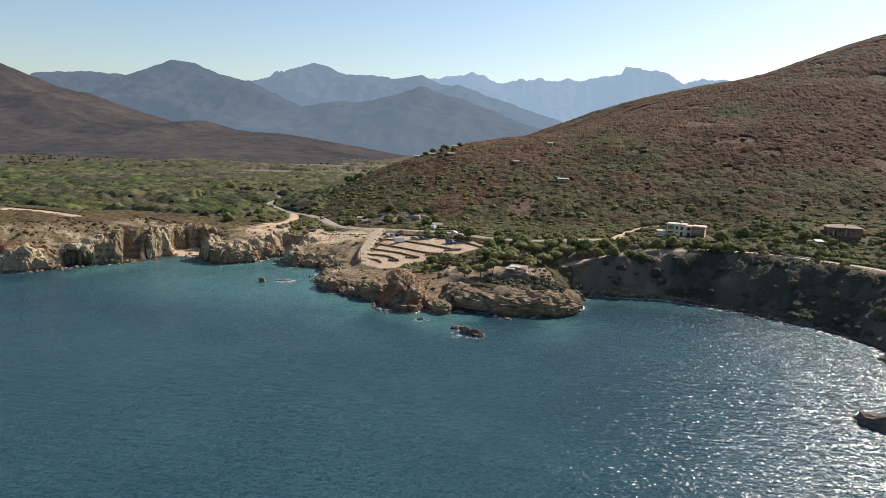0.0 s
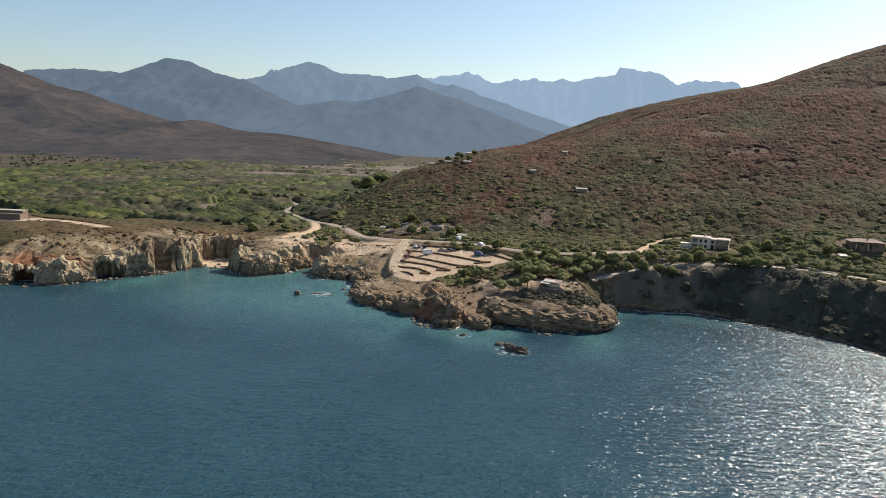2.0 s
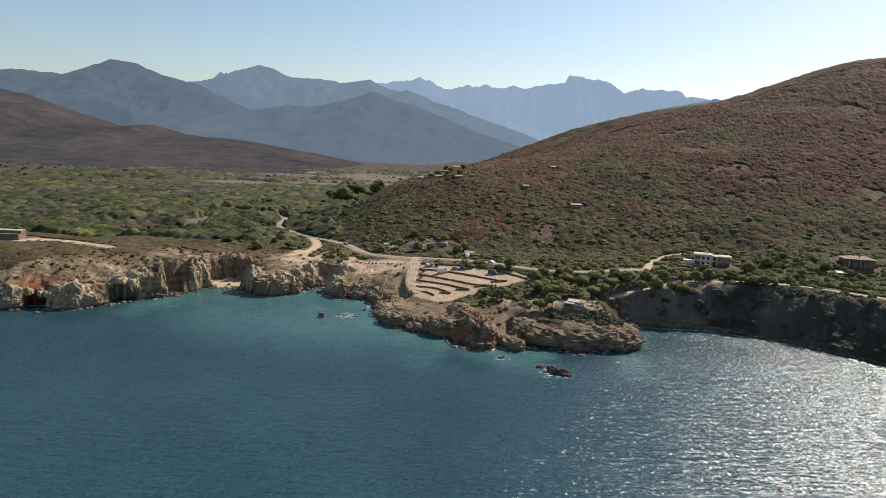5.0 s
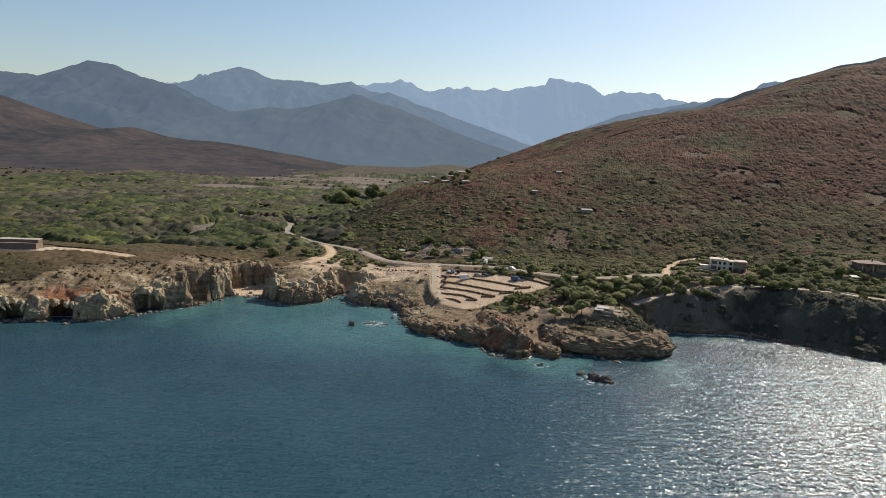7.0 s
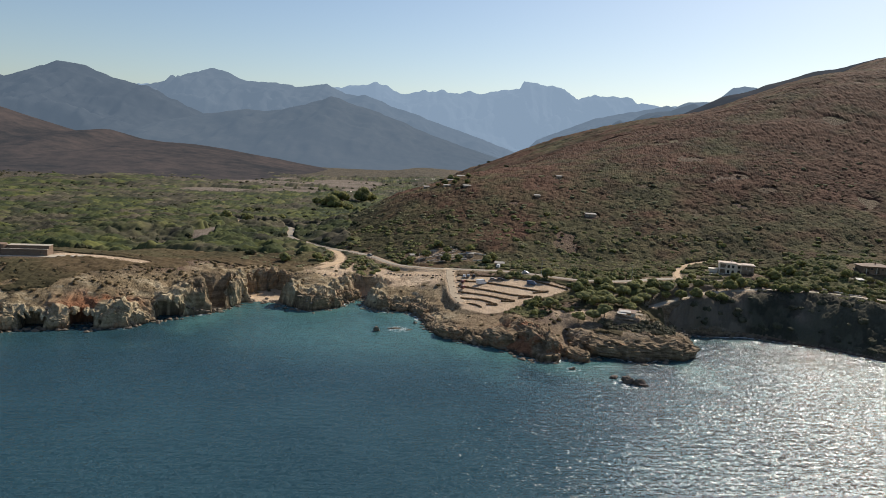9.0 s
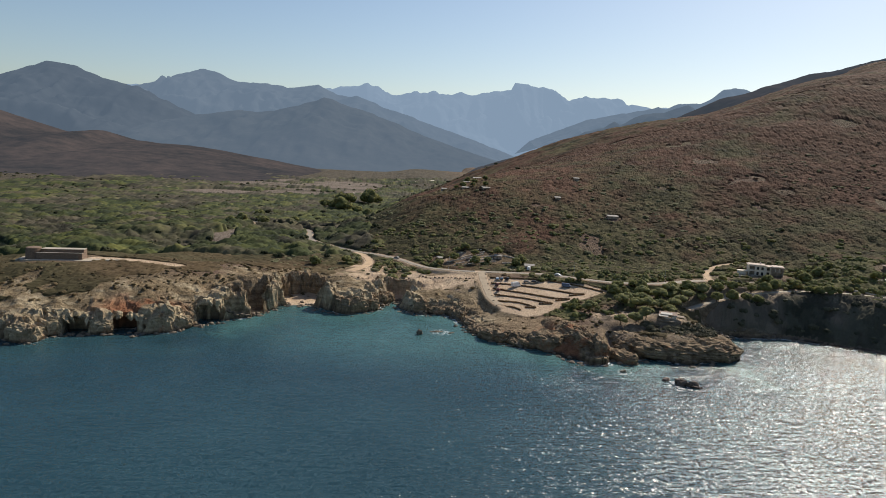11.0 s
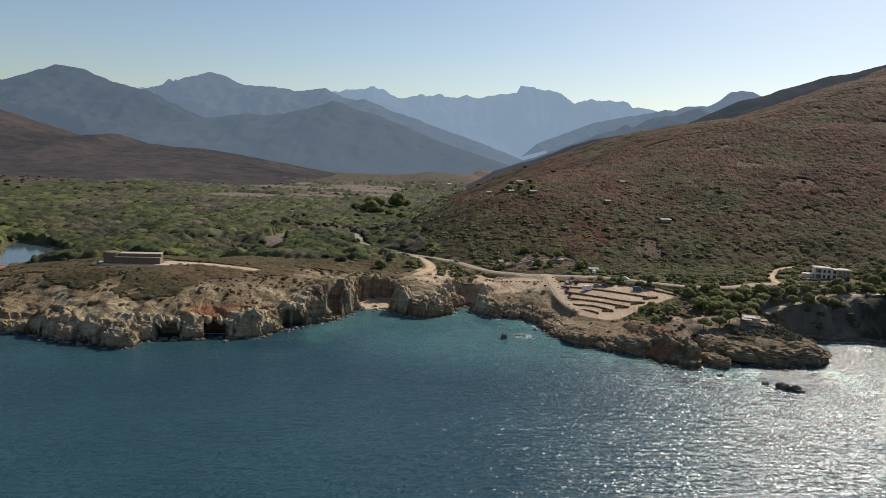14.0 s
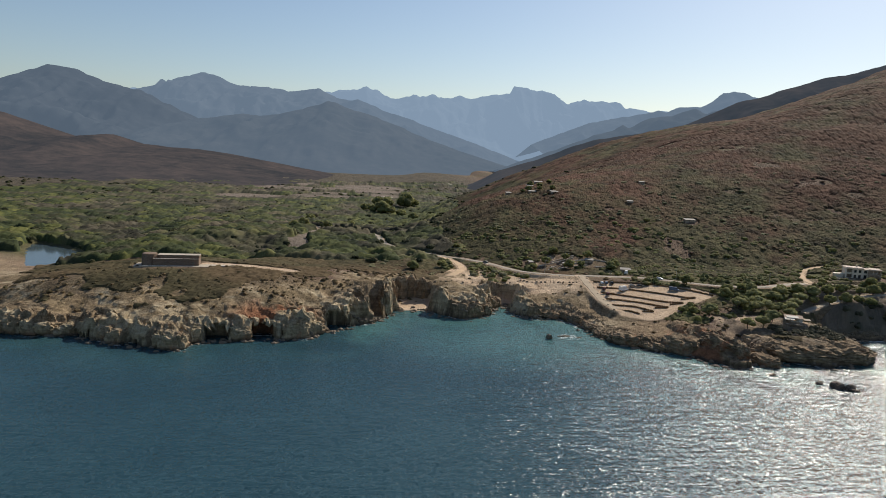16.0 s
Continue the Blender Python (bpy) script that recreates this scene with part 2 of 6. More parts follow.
    cut = 0.8 + np.clip(run - 10 + 1.2 * fbm(x / 5, y / 5, 55.0, 3), 0, 40) * 1.9 + 0.06 * np.clip(run, 0, 40)
    z = z * (1 - edge) + edge * np.minimum(z, cut)
    inland = smooth(d, 25, 90)
    z = z + inland * (0.5 * fbm(x / 30, y / 30, 3.3, 4) + smooth(y, 470, 600) * smooth(x, -60, 60) * 2.6 * fbm(x / 95, y / 95, 5.1, 4))
    for cx, cy, r, slope in BEACHES:
        m = smooth(-np.hypot(x - cx, y - cy), -r, -r * 0.72)
        z = z * (1 - m) + m * np.minimum(z, 0.15 + slope * np.maximum(d, 0))
    rim, _ = to_lines(x, y, LAGOON + LAGOON[:1])
    lake = smooth(np.where(inside(x, y, LAGOON), rim, -rim), -4, 3)
    flat, _ = to_lines(x, y, SPIT + SPIT[:1])
    flat = smooth(np.where(inside(x, y, SPIT), flat, -flat), -8, 6)
    z = z * (1 - flat) + 1.0 * flat
    z = z * (1 - lake) - 0.8 * lake
    z = np.where(d < 0, np.maximum(-6.0, 0.35 * d - 0.2), z)
    return z, d, crag


def resample(pts, step):
    pts = [Vector((*p, 0)) for p in pts]
    out = []
    for i in range(len(pts) - 1):
        p0, p1, p2, p3 = pts[max(i - 1, 0)], pts[i], pts[i + 1], pts[min(i + 2, len(pts) - 1)]
        n = max(1, round((p2 - p1).length / step))
        for k in range(n):
            t = k / n
            q = 0.5 * (2 * p1 + (p2 - p0) * t + (2 * p0 - 5 * p1 + 4 * p2 - p3) * t * t + (3 * p1 - p0 - 3 * p2 + p3) * t ** 3)
            out.append((q.x, q.y))
    return out + [(pts[-1].x, pts[-1].y)]


BEDS = {}
for key, (wide, pts) in ROADS.items():
    line = resample(pts, 4.0)
    h = raw_ground([p[0] for p in line], [p[1] for p in line])[0]
    pad = np.pad(h, 4, mode="edge")
    if key == "lot_track":
        h = np.array([9.7 + 0.07 * (p[0] - 26) + 0.15 * (p[1] - 362) for p in line])
    if key == "road":
        h = np.interp([p[0] for p in line], [-110, -57, -15, 16, 60, 90, 120, 160, 200], [13, 13.5, 14, 16, 17, 18.5, 20, 20, 21])
    pad = np.pad(h, 4, mode="edge")
    BEDS[key] = (wide, line, np.convolve(pad, np.ones(9) / 9, "valid"))


def lot_height(x, y):
    return 9.8 + 0.07 * (x - 26) + 0.15 * (y - 362)


def ground(x, y, full=False, clefts=True):
    x, y = np.asarray(x, float), np.asarray(y, float)
    z, d, crag = raw_ground(x, y, clefts)
    edge, _ = to_lines(x, y, LOT + LOT[:1])
    edge = np.where(inside(x, y, LOT), edge, -edge)
    lot = smooth(edge, -5, 0.5)
    z = z * (1 - lot) + lot * lot_height(x, y)
    bare = smooth(edge, -1.0, 0.4)
    for key, (wide, line, h) in BEDS.items():
        lx, ly = [p[0] for p in line], [p[1] for p in line]
        near = (x > min(lx) - 20) & (x < max(lx) + 20) & (y > min(ly) - 20) & (y < max(ly) + 20)
        if near.any():
            dist, along = to_lines(x[near], y[near], line)
            runs = np.concatenate([[0], np.cumsum(np.hypot(np.diff(lx), np.diff(ly)))])
            bed = np.interp(along, runs, h)
            m = smooth(-dist, -(wide / 2 + 4), -(wide / 2 + 0.5))
            z[near] = z[near] * (1 - m) + m * (bed - 0.1)
            bare[near] = np.maximum(bare[near], smooth(-dist, -(wide / 2 + 1.6), -wide / 2))
    return (z, d, crag, bare) if full else z


def gz(x, y):
    return float(ground(np.array([x]), np.array([y]))[0])


# ---- material helpers ----
def material(name, rough=0.8, metal=0.0, colour=(0.5, 0.5, 0.5)):
    m = bpy.data.materials.new(name)
    m.use_nodes = True
    b = m.node_tree.nodes["Principled BSDF"]
    b.inputs["Roughness"].default_value, b.inputs["Metallic"].default_value = rough, metal
    b.inputs["Base Color"].default_value = (*colour, 1)
    return m, m.node_tree, b


def node(tree, kind, **values):
    n = tree.nodes.new(kind)
    for key, v in values.items():
        n.inputs[key].default_value = v
    return n


def grain(tree, scale, detail=6.0, rough=0.6, coord="Object"):
    tc = tree.nodes.new("ShaderNodeTexCoord")
    n = node(tree, "ShaderNodeTexNoise", Scale=scale, Detail=detail, Roughness=rough)
    tree.links.new(tc.outputs[coord], n.inputs["Vector"])
    return n.outputs["Fac"]


def ramp(tree, fac, stops):
    r = tree.nodes.new("ShaderNodeValToRGB")
    e = r.color_ramp.elements
    while len(e) < len(stops):
        e.new(0.5)
    for el, (p, c) in zip(e, stops):
        el.position, el.color = p, (*c, 1)
    tree.links.new(fac, r.inputs[0])
    return r.outputs[0]


def blend(tree, fac, a, b, kind="MIX"):
    m = tree.nodes.new("ShaderNodeMixRGB")
    m.blend_type = kind
    for s, v in ((0, fac), (1, a), (2, b)):
        if isinstance(v, (float, int)):
            m.inputs[s].default_value = v
        elif isinstance(v, tuple):
            m.inputs[s].default_value = (*v, 1)
        else:
            tree.links.new(v, m.inputs[s])
    return m.outputs[0]


def calc(tree, op, a, b=0.0, clamp=False):
    m = tree.nodes.new("ShaderNodeMath")
    m.operation, m.use_clamp = op, clamp
    for s, v in ((0, a), (1, b)):
        if isinstance(v, (float, int)):
            m.inputs[s].default_value = v
        else:
            tree.links.new(v, m.inputs[s])
    return m.outputs[0]


def bump(tree, bsdf, height, strength, distance):
    n = node(tree, "ShaderNodeBump", Strength=strength, Distance=distance)
    tree.links.new(height, n.inputs["Height"])
    tree.links.new(n.outputs[0], bsdf.inputs["Normal"])


def attribute(tree, name):
    a = tree.nodes.new("ShaderNodeAttribute")
    a.attribute_name = name
    return a.outputs["Fac"]


def plain(name, colour, rough=0.8, metal=0.0, scale=1.5, spread=0.25, relief=0.02):
    """A paint, plaster, wood or stone: one colour broken by blotches and a fine grain."""
    m, t, b = material(name, rough, metal)
    big, fine = grain(t, scale, 5), grain(t, scale * 9, 4)
    lo, hi = tuple(c * (1 - spread) for c in colour), tuple(min(1, c * (1 + spread)) for c in colour)
    c = blend(t, 0.3, ramp(t, big, [(0.3, lo), (0.7, hi)]), ramp(t, fine, [(0.3, lo), (0.7, hi)]))
    t.links.new(c, b.inputs["Base Color"])
    bump(t, b, fine, 0.4, relief)
    return m

# ---- ground, rock and water materials ----
def vector(tree, op, a, b=None, c=None):
    n = tree.nodes.new("ShaderNodeVectorMath")
    n.operation = op
    for s, v in ((0, a), (1, b), (2, c)):
        if isinstance(v, tuple):
            n.inputs[s].default_value = v
        elif v is not None:
            tree.links.new(v, n.inputs[s])
    return n.outputs[0]


def ncolour(tree, scale):
    tc = tree.nodes.new("ShaderNodeTexCoord")
    n = node(tree, "ShaderNodeTexNoise", Scale=scale, Detail=4.0)
    tree.links.new(tc.outputs["Object"], n.inputs["Vector"])
    return n.outputs["Color"]


def rock_nodes(t, mid, fine, spread=0.05, dip=0.0):
    """Jointed, banded coast rock: its pale and its brown colour, its rust, and the joints between blocks."""
    tc = t.nodes.new("ShaderNodeTexCoord")
    mp = node(t, "ShaderNodeMapping", Rotation=(dip, dip, 0.0), Scale=(spread, spread, 0.55))
    t.links.new(tc.outputs["Object"], mp.inputs[0])
    band = node(t, "ShaderNodeTexNoise", Scale=1.6, Detail=7.0, Roughness=0.62)
    t.links.new(mp.outputs[0], band.inputs["Vector"])
    rock = blend(t, 0.5, ramp(t, band.outputs[0], [(0.34, (0.24, 0.18, 0.11)), (0.5, (0.42, 0.335, 0.215)), (0.66, (0.58, 0.49, 0.34))]),
                 ramp(t, mid, [(0.32, (0.21, 0.158, 0.095)), (0.5, (0.42, 0.335, 0.215)), (0.68, (0.60, 0.51, 0.36))]))
    rust = ramp(t, blend(t, 0.5, mid, fine), [(0.38, (0.15, 0.066, 0.036)), (0.62, (0.36, 0.165, 0.085))])
    brown = ramp(t, blend(t, 0.5, band.outputs[0], mid), [(0.36, (0.11, 0.078, 0.05)), (0.52, (0.25, 0.18, 0.112)), (0.66, (0.42, 0.315, 0.20))])
    # joints: dark cracks between blocks, leaning with the beds
    mp2 = node(t, "ShaderNodeMapping", Rotation=(0.25, 0.2, 0.3), Scale=(1.0, 1.0, 0.45))
    t.links.new(tc.outputs["Object"], mp2.inputs[0])
    wob = vector(t, "ADD", mp2.outputs[0], vector(t, "MULTIPLY", ncolour(t, 0.35), (5.0, 5.0, 5.0)))
    crack = node(t, "ShaderNodeTexVoronoi", Scale=0.42)
    crack.feature = "DISTANCE_TO_EDGE"
    t.links.new(wob, crack.inputs["Vector"])
    joint = ramp(t, crack.outputs["Distance"], [(0.0, (0.35, 0.32, 0.29)), (0.05, (0.8, 0.79, 0.77)), (0.3, (1, 1, 1))])
    rock = blend(t, 0.4, rock, joint, "MULTIPLY")
    return rock, brown, rust, joint


def cliff_material(name, share, wash, spread=0.05, dip=0.0):
    """The same rock on blocks that stand by themselves; share: how much of it is brown."""
    m, t, b = material(name, 0.95)
    b.inputs["Specular IOR Level"].default_value = 0.15
    big, mid, fine = grain(t, 0.09, 5), grain(t, 0.35, 6, 0.65), grain(t, 1.8, 5, 0.7)
    rock, brown, rust, joint = rock_nodes(t, mid, fine, spread, dip)
    c = blend(t, ramp(t, big, [(0.62 - 0.4 * share, (0, 0, 0)), (0.8 - 0.4 * share, (1, 1, 1))]), rock, brown)
    c = blend(t, calc(t, "MULTIPLY", ramp(t, grain(t, 0.16, 4), [(0.64 - 0.28 * wash, (0, 0, 0)), (0.76 - 0.28 * wash, (1, 1, 1))]), 0.85), c, rust)
    geo = t.nodes.new("ShaderNodeNewGeometry")
    split = t.nodes.new("ShaderNodeSeparateXYZ")
    t.links.new(geo.outputs["Position"], split.inputs[0])
    low = ramp(t, calc(t, "ADD", calc(t, "MULTIPLY", split.outputs["Z"], 0.35), calc(t, "MULTIPLY", mid, 0.3)), [(0.25, (1, 1, 1)), (0.55, (0, 0, 0))])
    c = blend(t, low, c, ramp(t, fine, [(0.4, (0.05, 0.04, 0.03)), (0.7, (0.12, 0.095, 0.068))]))
    t.links.new(c, b.inputs["Base Color"])
    bump(t, b, calc(t, "ADD", blend(t, 0.5, mid, fine), calc(t, "MULTIPLY", joint, 0.35)), 1.0, 0.7)
    return m


def ground_material():
    m, t, b = material("ground", 0.95)
    b.inputs["Specular IOR Level"].default_value = 0.15
    huge, big, mid, fine = grain(t, 0.012, 5), grain(t, 0.06, 6), grain(t, 0.35, 6, 0.65), grain(t, 1.8, 5, 0.7)
    scrub = blend(t, ramp(t, huge, [(0.4, (0, 0, 0)), (0.62, (1, 1, 1))]), ramp(t, mid, [(0.3, (0.10, 0.066, 0.048)), (0.7, (0.17, 0.108, 0.078))]),
                  ramp(t, mid, [(0.3, (0.095, 0.078, 0.046)), (0.72, (0.18, 0.135, 0.078))]))
    lush = blend(t, attribute(t, "fields"), ramp(t, mid, [(0.3, (0.06, 0.06, 0.03)), (0.7, (0.14, 0.122, 0.06))]), ramp(t, big, [(0.38, (0.045, 0.04, 0.028)), (0.62, (0.11, 0.088, 0.06))]))
    c = blend(t, attribute(t, "lush"), scrub, lush)
    dry = ramp(t, blend(t, 0.5, big, mid), [(0.38, (0.075, 0.058, 0.035)), (0.5, (0.165, 0.12, 0.07)), (0.62, (0.34, 0.255, 0.15))])
    c = blend(t, attribute(t, "dry"), c, dry)
    river = ramp(t, mid, [(0.35, (0.12, 0.095, 0.075)), (0.65, (0.235, 0.19, 0.152))])
    c = blend(t, attribute(t, "river"), c, river)
    c = blend(t, attribute(t, "thicket"), c, ramp(t, fine, [(0.35, (0.16, 0.132, 0.10)), (0.65, (0.28, 0.225, 0.165))]))
    rock, brown, rust, joint = rock_nodes(t, mid, fine)
    rock = blend(t, attribute(t, "brown"), rock, blend(t, 0.7, brown, joint, "MULTIPLY"))
    rock = blend(t, attribute(t, "rust"), rock, rust)
    wet = ramp(t, fine, [(0.4, (0.035, 0.028, 0.022)), (0.7, (0.09, 0.07, 0.05))])
    rock = blend(t, attribute(t, "tide"), rock, wet)
    c = blend(t, attribute(t, "rock"), c, rock)
    sand = ramp(t, blend(t, 0.45, big, fine), [(0.38, (0.43, 0.305, 0.20)), (0.62, (0.59, 0.45, 0.32))])
    c = blend(t, attribute(t, "sand"), c, sand)
    t.links.new(c, b.inputs["Base Color"])
    h = blend(t, 0.5, mid, fine)
    bump(t, b, calc(t, 'ADD', h, calc(t, 'MULTIPLY', joint, 0.35)), 1.0, 0.8)
    return m


def water_material():
    m, t, b = material("sea", 0.19)
    b.inputs["IOR"].default_value = 1.33
    b.inputs["Specular IOR Level"].default_value = 0.34
    patch = grain(t, 0.018, 4)
    deep = ramp(t, patch, [(0.35, (0.016, 0.047, 0.063)), (0.65, (0.023, 0.061, 0.079))])
    shoal = ramp(t, grain(t, 0.09, 5), [(0.35, (0.052, 0.128, 0.132)), (0.65, (0.072, 0.165, 0.165))])
    c = blend(t, attribute(t, "shoal"), deep, shoal)
    froth = calc(t, "MULTIPLY", attribute(t, "froth"), ramp(t, grain(t, 0.55, 6, 0.7), [(0.5, (0, 0, 0)), (0.6, (1, 1, 1))]))
    c = blend(t, froth, c, (0.62, 0.64, 0.63))
    t.links.new(c, b.inputs["Base Color"])
    t.links.new(calc(t, "ADD", calc(t, "MULTIPLY", froth, 0.5), 0.19), b.inputs["Roughness"])
    tc = t.nodes.new("ShaderNodeTexCoord")
    last = None
    for scale, turn, dist in ((0.16, 0.35, 0.22), (0.45, -0.2, 0.36), (1.1, 0.5, 0.16)):
        mp = node(t, "ShaderNodeMapping", Rotation=(0, 0, turn * 0.5), Scale=(0.22, 1.0, 1.0))
        t.links.new(tc.outputs["Object"], mp.inputs[0])
        n = node(t, "ShaderNodeTexNoise", Scale=scale, Detail=3.0, Roughness=0.55)
        t.links.new(mp.outputs[0], n.inputs["Vector"])
        bn = node(t, "ShaderNodeBump", Strength=1.0, Distance=dist)
        t.links.new(n.outputs["Fac"], bn.inputs["Height"])
        if last:
            t.links.new(last, bn.inputs["Normal"])
        last = bn.outputs[0]
    # wavelets: small facets whose slopes add up to a bell curve, so that few flash far from the sun's path
    for scale, tilt, long in ((1.1, 0.125, 1.2), (2.4, 0.155, 1.0), (4.8, 0.165, 0.8)):
        mp = node(t, "ShaderNodeMapping", Rotation=(0, 0, 0.1), Scale=(long, 1.0, 1.0))
        t.links.new(tc.outputs["Object"], mp.inputs[0])
        cells = node(t, "ShaderNodeTexVoronoi", Scale=scale)
        t.links.new(mp.outputs[0], cells.inputs["Vector"])
        lean = vector(t, "MULTIPLY_ADD", cells.outputs["Color"], (2, 2, 0), (-1, -1, 0))
        last = vector(t, "MULTIPLY_ADD", lean, (tilt, tilt, 0), last)
    unit = t.nodes.new("ShaderNodeVectorMath")
    unit.operation = "NORMALIZE"
    t.links.new(last, unit.inputs[0])
    t.links.new(unit.outputs[0], b.inputs["Normal"])
    return m


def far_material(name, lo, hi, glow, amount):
    """Distant range: dull slopes, the haze of kilometres of bright air added as their own glow."""
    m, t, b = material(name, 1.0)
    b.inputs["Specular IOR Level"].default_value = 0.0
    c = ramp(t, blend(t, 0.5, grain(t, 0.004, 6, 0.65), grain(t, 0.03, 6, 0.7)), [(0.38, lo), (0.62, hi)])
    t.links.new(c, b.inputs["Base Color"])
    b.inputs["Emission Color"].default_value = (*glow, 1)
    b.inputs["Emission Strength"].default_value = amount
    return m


# ---- grids ----
def lines(a, b, step, lo, hi, grow_lo, grow_hi):
    mid = list(np.arange(a, b, step))
    up, s, v = [], step, mid[-1]
    while v < hi:
        s *= grow_hi
        v += s
        up.append(v)
    down, s, v = [], step, mid[0]
    while v > lo:
        s *= grow_lo
        v -= s
        down.append(v)
    return np.array(down[::-1] + mid + up)


def grid_mesh(name, xs, ys, shape, keep=None, fields=(), flat=False):
    X, Y = np.meshgrid(xs, ys)
    co, extra = shape(X, Y)
    n, w = len(ys), len(xs)
    idx = np.arange(n * w).reshape(n, w)
    quads = np.stack([idx[:-1, :-1], idx[:-1, 1:], idx[1:, 1:], idx[1:, :-1]], -1).reshape(-1, 4)
    if keep is not None:
        k = keep(co, extra).ravel()
        quads = quads[k[quads].any(1)]
    used = np.unique(quads)
    remap = np.zeros(n * w, int)
    remap[used] = np.arange(len(used))
    return mesh_from(name, co.reshape(-1, 3)[used], remap[quads], {f: extra[f].ravel()[used] for f in fields}, flat)


def mesh_from(name, verts, faces, fields=None, flat=False):
    me = bpy.data.meshes.new(name)
    me.vertices.add(len(verts))
    me.vertices.foreach_set("co", np.ascontiguousarray(verts, np.float32).ravel())
    k = faces.shape[1]
    me.loops.add(faces.size)
    me.loops.foreach_set("vertex_index", faces.astype(np.int32).ravel())
    me.polygons.add(len(faces))
    me.polygons.foreach_set("loop_start", np.arange(0, faces.size, k, dtype=np.int32))
    me.polygons.foreach_set("use_smooth", np.full(len(faces), not flat))
    me.update(calc_edges=True)
    for f, v in (fields or {}).items():
        me.attributes.new(f, "FLOAT", "POINT").data.foreach_set("value", np.asarray(v, np.float32))
    return me


# ---- ground ----
def river_bed(x, y):
    """Bare pale ground: the dry river bed in the valley, two far fields and a gravel bar."""
    wx, wy = x + 26 * fbm(x / 70, y / 70, 2.0, 3), y + 60 * fbm(x / 70, y / 70, 6.0, 3)
    bed = smooth(-np.hypot((wx + 195) / 165, (wy - 1400) / 330), -1.05, -0.8) * (0.2 + 0.8 * smooth(fbm(x / 70, y / 40, 2.0, 4), -0.3, 0.3))
    for cx, cy, rx, ry in ((-205, 2480, 55, 190), (20, 2780, 190, 120), (-310, 1130, 60, 60)):
        bed = np.maximum(bed, smooth(-np.hypot((x - cx) / rx, (y - cy) / ry), -1.1, -0.85))
    bar, along = to_lines(x, y, [(-163, 530), (-168, 545), (-168, 562), (-160, 590), (-157, 650)])
    return np.maximum(bed, smooth(-bar - 0.05 * along + 3 * fbm(x / 8, y / 8, 9.0, 2), -12, -6))


def ground_shape(X, Y, clefts=True):
    z, d, crag, bare = ground(X, Y, True, clefts)
    gy, gx = np.gradient(z, Y[:, 0], X[0])
    steep = np.hypot(gx, gy)
    push = smooth(steep, 0.6, 1.6) * crag
    ox = push * 1.5 * fbm(X / 5, Y / 5, z / 4, 3)
    oy = push * 1.5 * fbm(X / 5 + 40, Y / 5, z / 4, 3)
    co = np.stack([X + ox, Y + oy, z], -1)
    rocky = np.clip(smooth(steep + 0.35 * fbm(X / 7, Y / 7, 2.0, 3), 0.45, 0.95) * (1 - smooth(d, 30, 70)) + (1 - smooth(d, 6, 14 + 4 * vnoise(X / 9, Y / 9, 1.0))) , 0, 1)
    outcrop = smooth(fbm(X / 10 + 0.4 * Y / 10, Y / 6, 52.0, 4), 0.05, 0.45) * (1 - smooth(d, 26, 44)) * (1 - smooth(X, -60, -30))
    rocky = np.maximum(rocky, 0.8 * outcrop)
    rocky = np.maximum(rocky, smooth(X, 4, 18) * (1 - smooth(X, 60, 74)) * (1 - smooth(d, 26, 38)))
    bay = smooth(X, 134, 150) * smooth(d, 0.8, 3)
    turf = smooth(-np.hypot((X - 108) / 1.5, Y - 306), -26, -10) * smooth(fbm(X / 8, Y / 8, 12.0, 3), -0.4, 0.25)
    rocky = rocky * (1 - 0.97 * bay) * (1 - 0.75 * turf)
    dry = (1 - smooth(d + 12 * fbm(X / 22, Y / 22, 6.0, 3), 26, 52)) * (1 - smooth(X, 12, 34))
    dry = np.maximum(dry, smooth(-np.hypot((X + 30) / 1.6, Y - 408), -42, -24))
    sand = np.maximum(bare, smooth(-np.hypot((X + 52) / 1.5, Y - 423), -22, -14) * smooth(fbm(X / 9, Y / 9, 9.0, 3), -0.5, 0.1))
    sand = np.maximum(sand, 0.95 * smooth(-np.hypot((X + 24) / 2.5, Y - 411), -21, -12) * smooth(fbm(X / 9, Y / 9, 9.0, 3), -0.9, -0.3))
    sand = np.maximum(sand, 0.9 * smooth(-np.hypot((X - 2) / 1.35, Y - 396), -18, -10) * smooth(fbm(X / 7, Y / 7, 19.0, 3), -0.8, -0.1))
    for px, py, r in ((28, 446, 7), (12, 458, 6), (44, 421, 6), (35, 430, 5), (3, 452, 5), (101, 325, 12), (108, 321, 8), (90, 321, 9), (84, 327, 9), (72, 332, 8), (116, 331, 9), (150, 389, 7)):
        sand = np.maximum(sand, 0.75 * smooth(-np.hypot((X - px) / 1.6, Y - py), -r, -0.4 * r) * smooth(fbm(X / 4, Y / 4, 29.0, 3), -0.3, 0.2))
    for cx, cy, r, _ in BEACHES[:2]:
        sand = np.maximum(sand, smooth(-np.hypot(X - cx, Y - cy), -r, -r * 0.7) * (d > 0) * (1 - smooth(z, 2.0, 4.0)))
    spit, _ = to_lines(X, Y, SPIT + SPIT[:1])
    sand = np.maximum(sand, 0.22 * smooth(np.where(inside(X, Y, SPIT), spit, -spit), -4, 5))
    rust = smooth(-np.hypot((X + 150) / 1.9, Y - 319), -17, -5) + smooth(-np.hypot(X - 46, (Y - 300) / 1.3), -20, -8)
    rust = np.clip(rust * smooth(fbm(X / 6, Y / 6, 4.0, 3), -0.35, 0.25), 0, 1)
    rocky = np.maximum(rocky, rust)
    lush = smooth(-X, 30, 130) * smooth(Y, 470, 520)
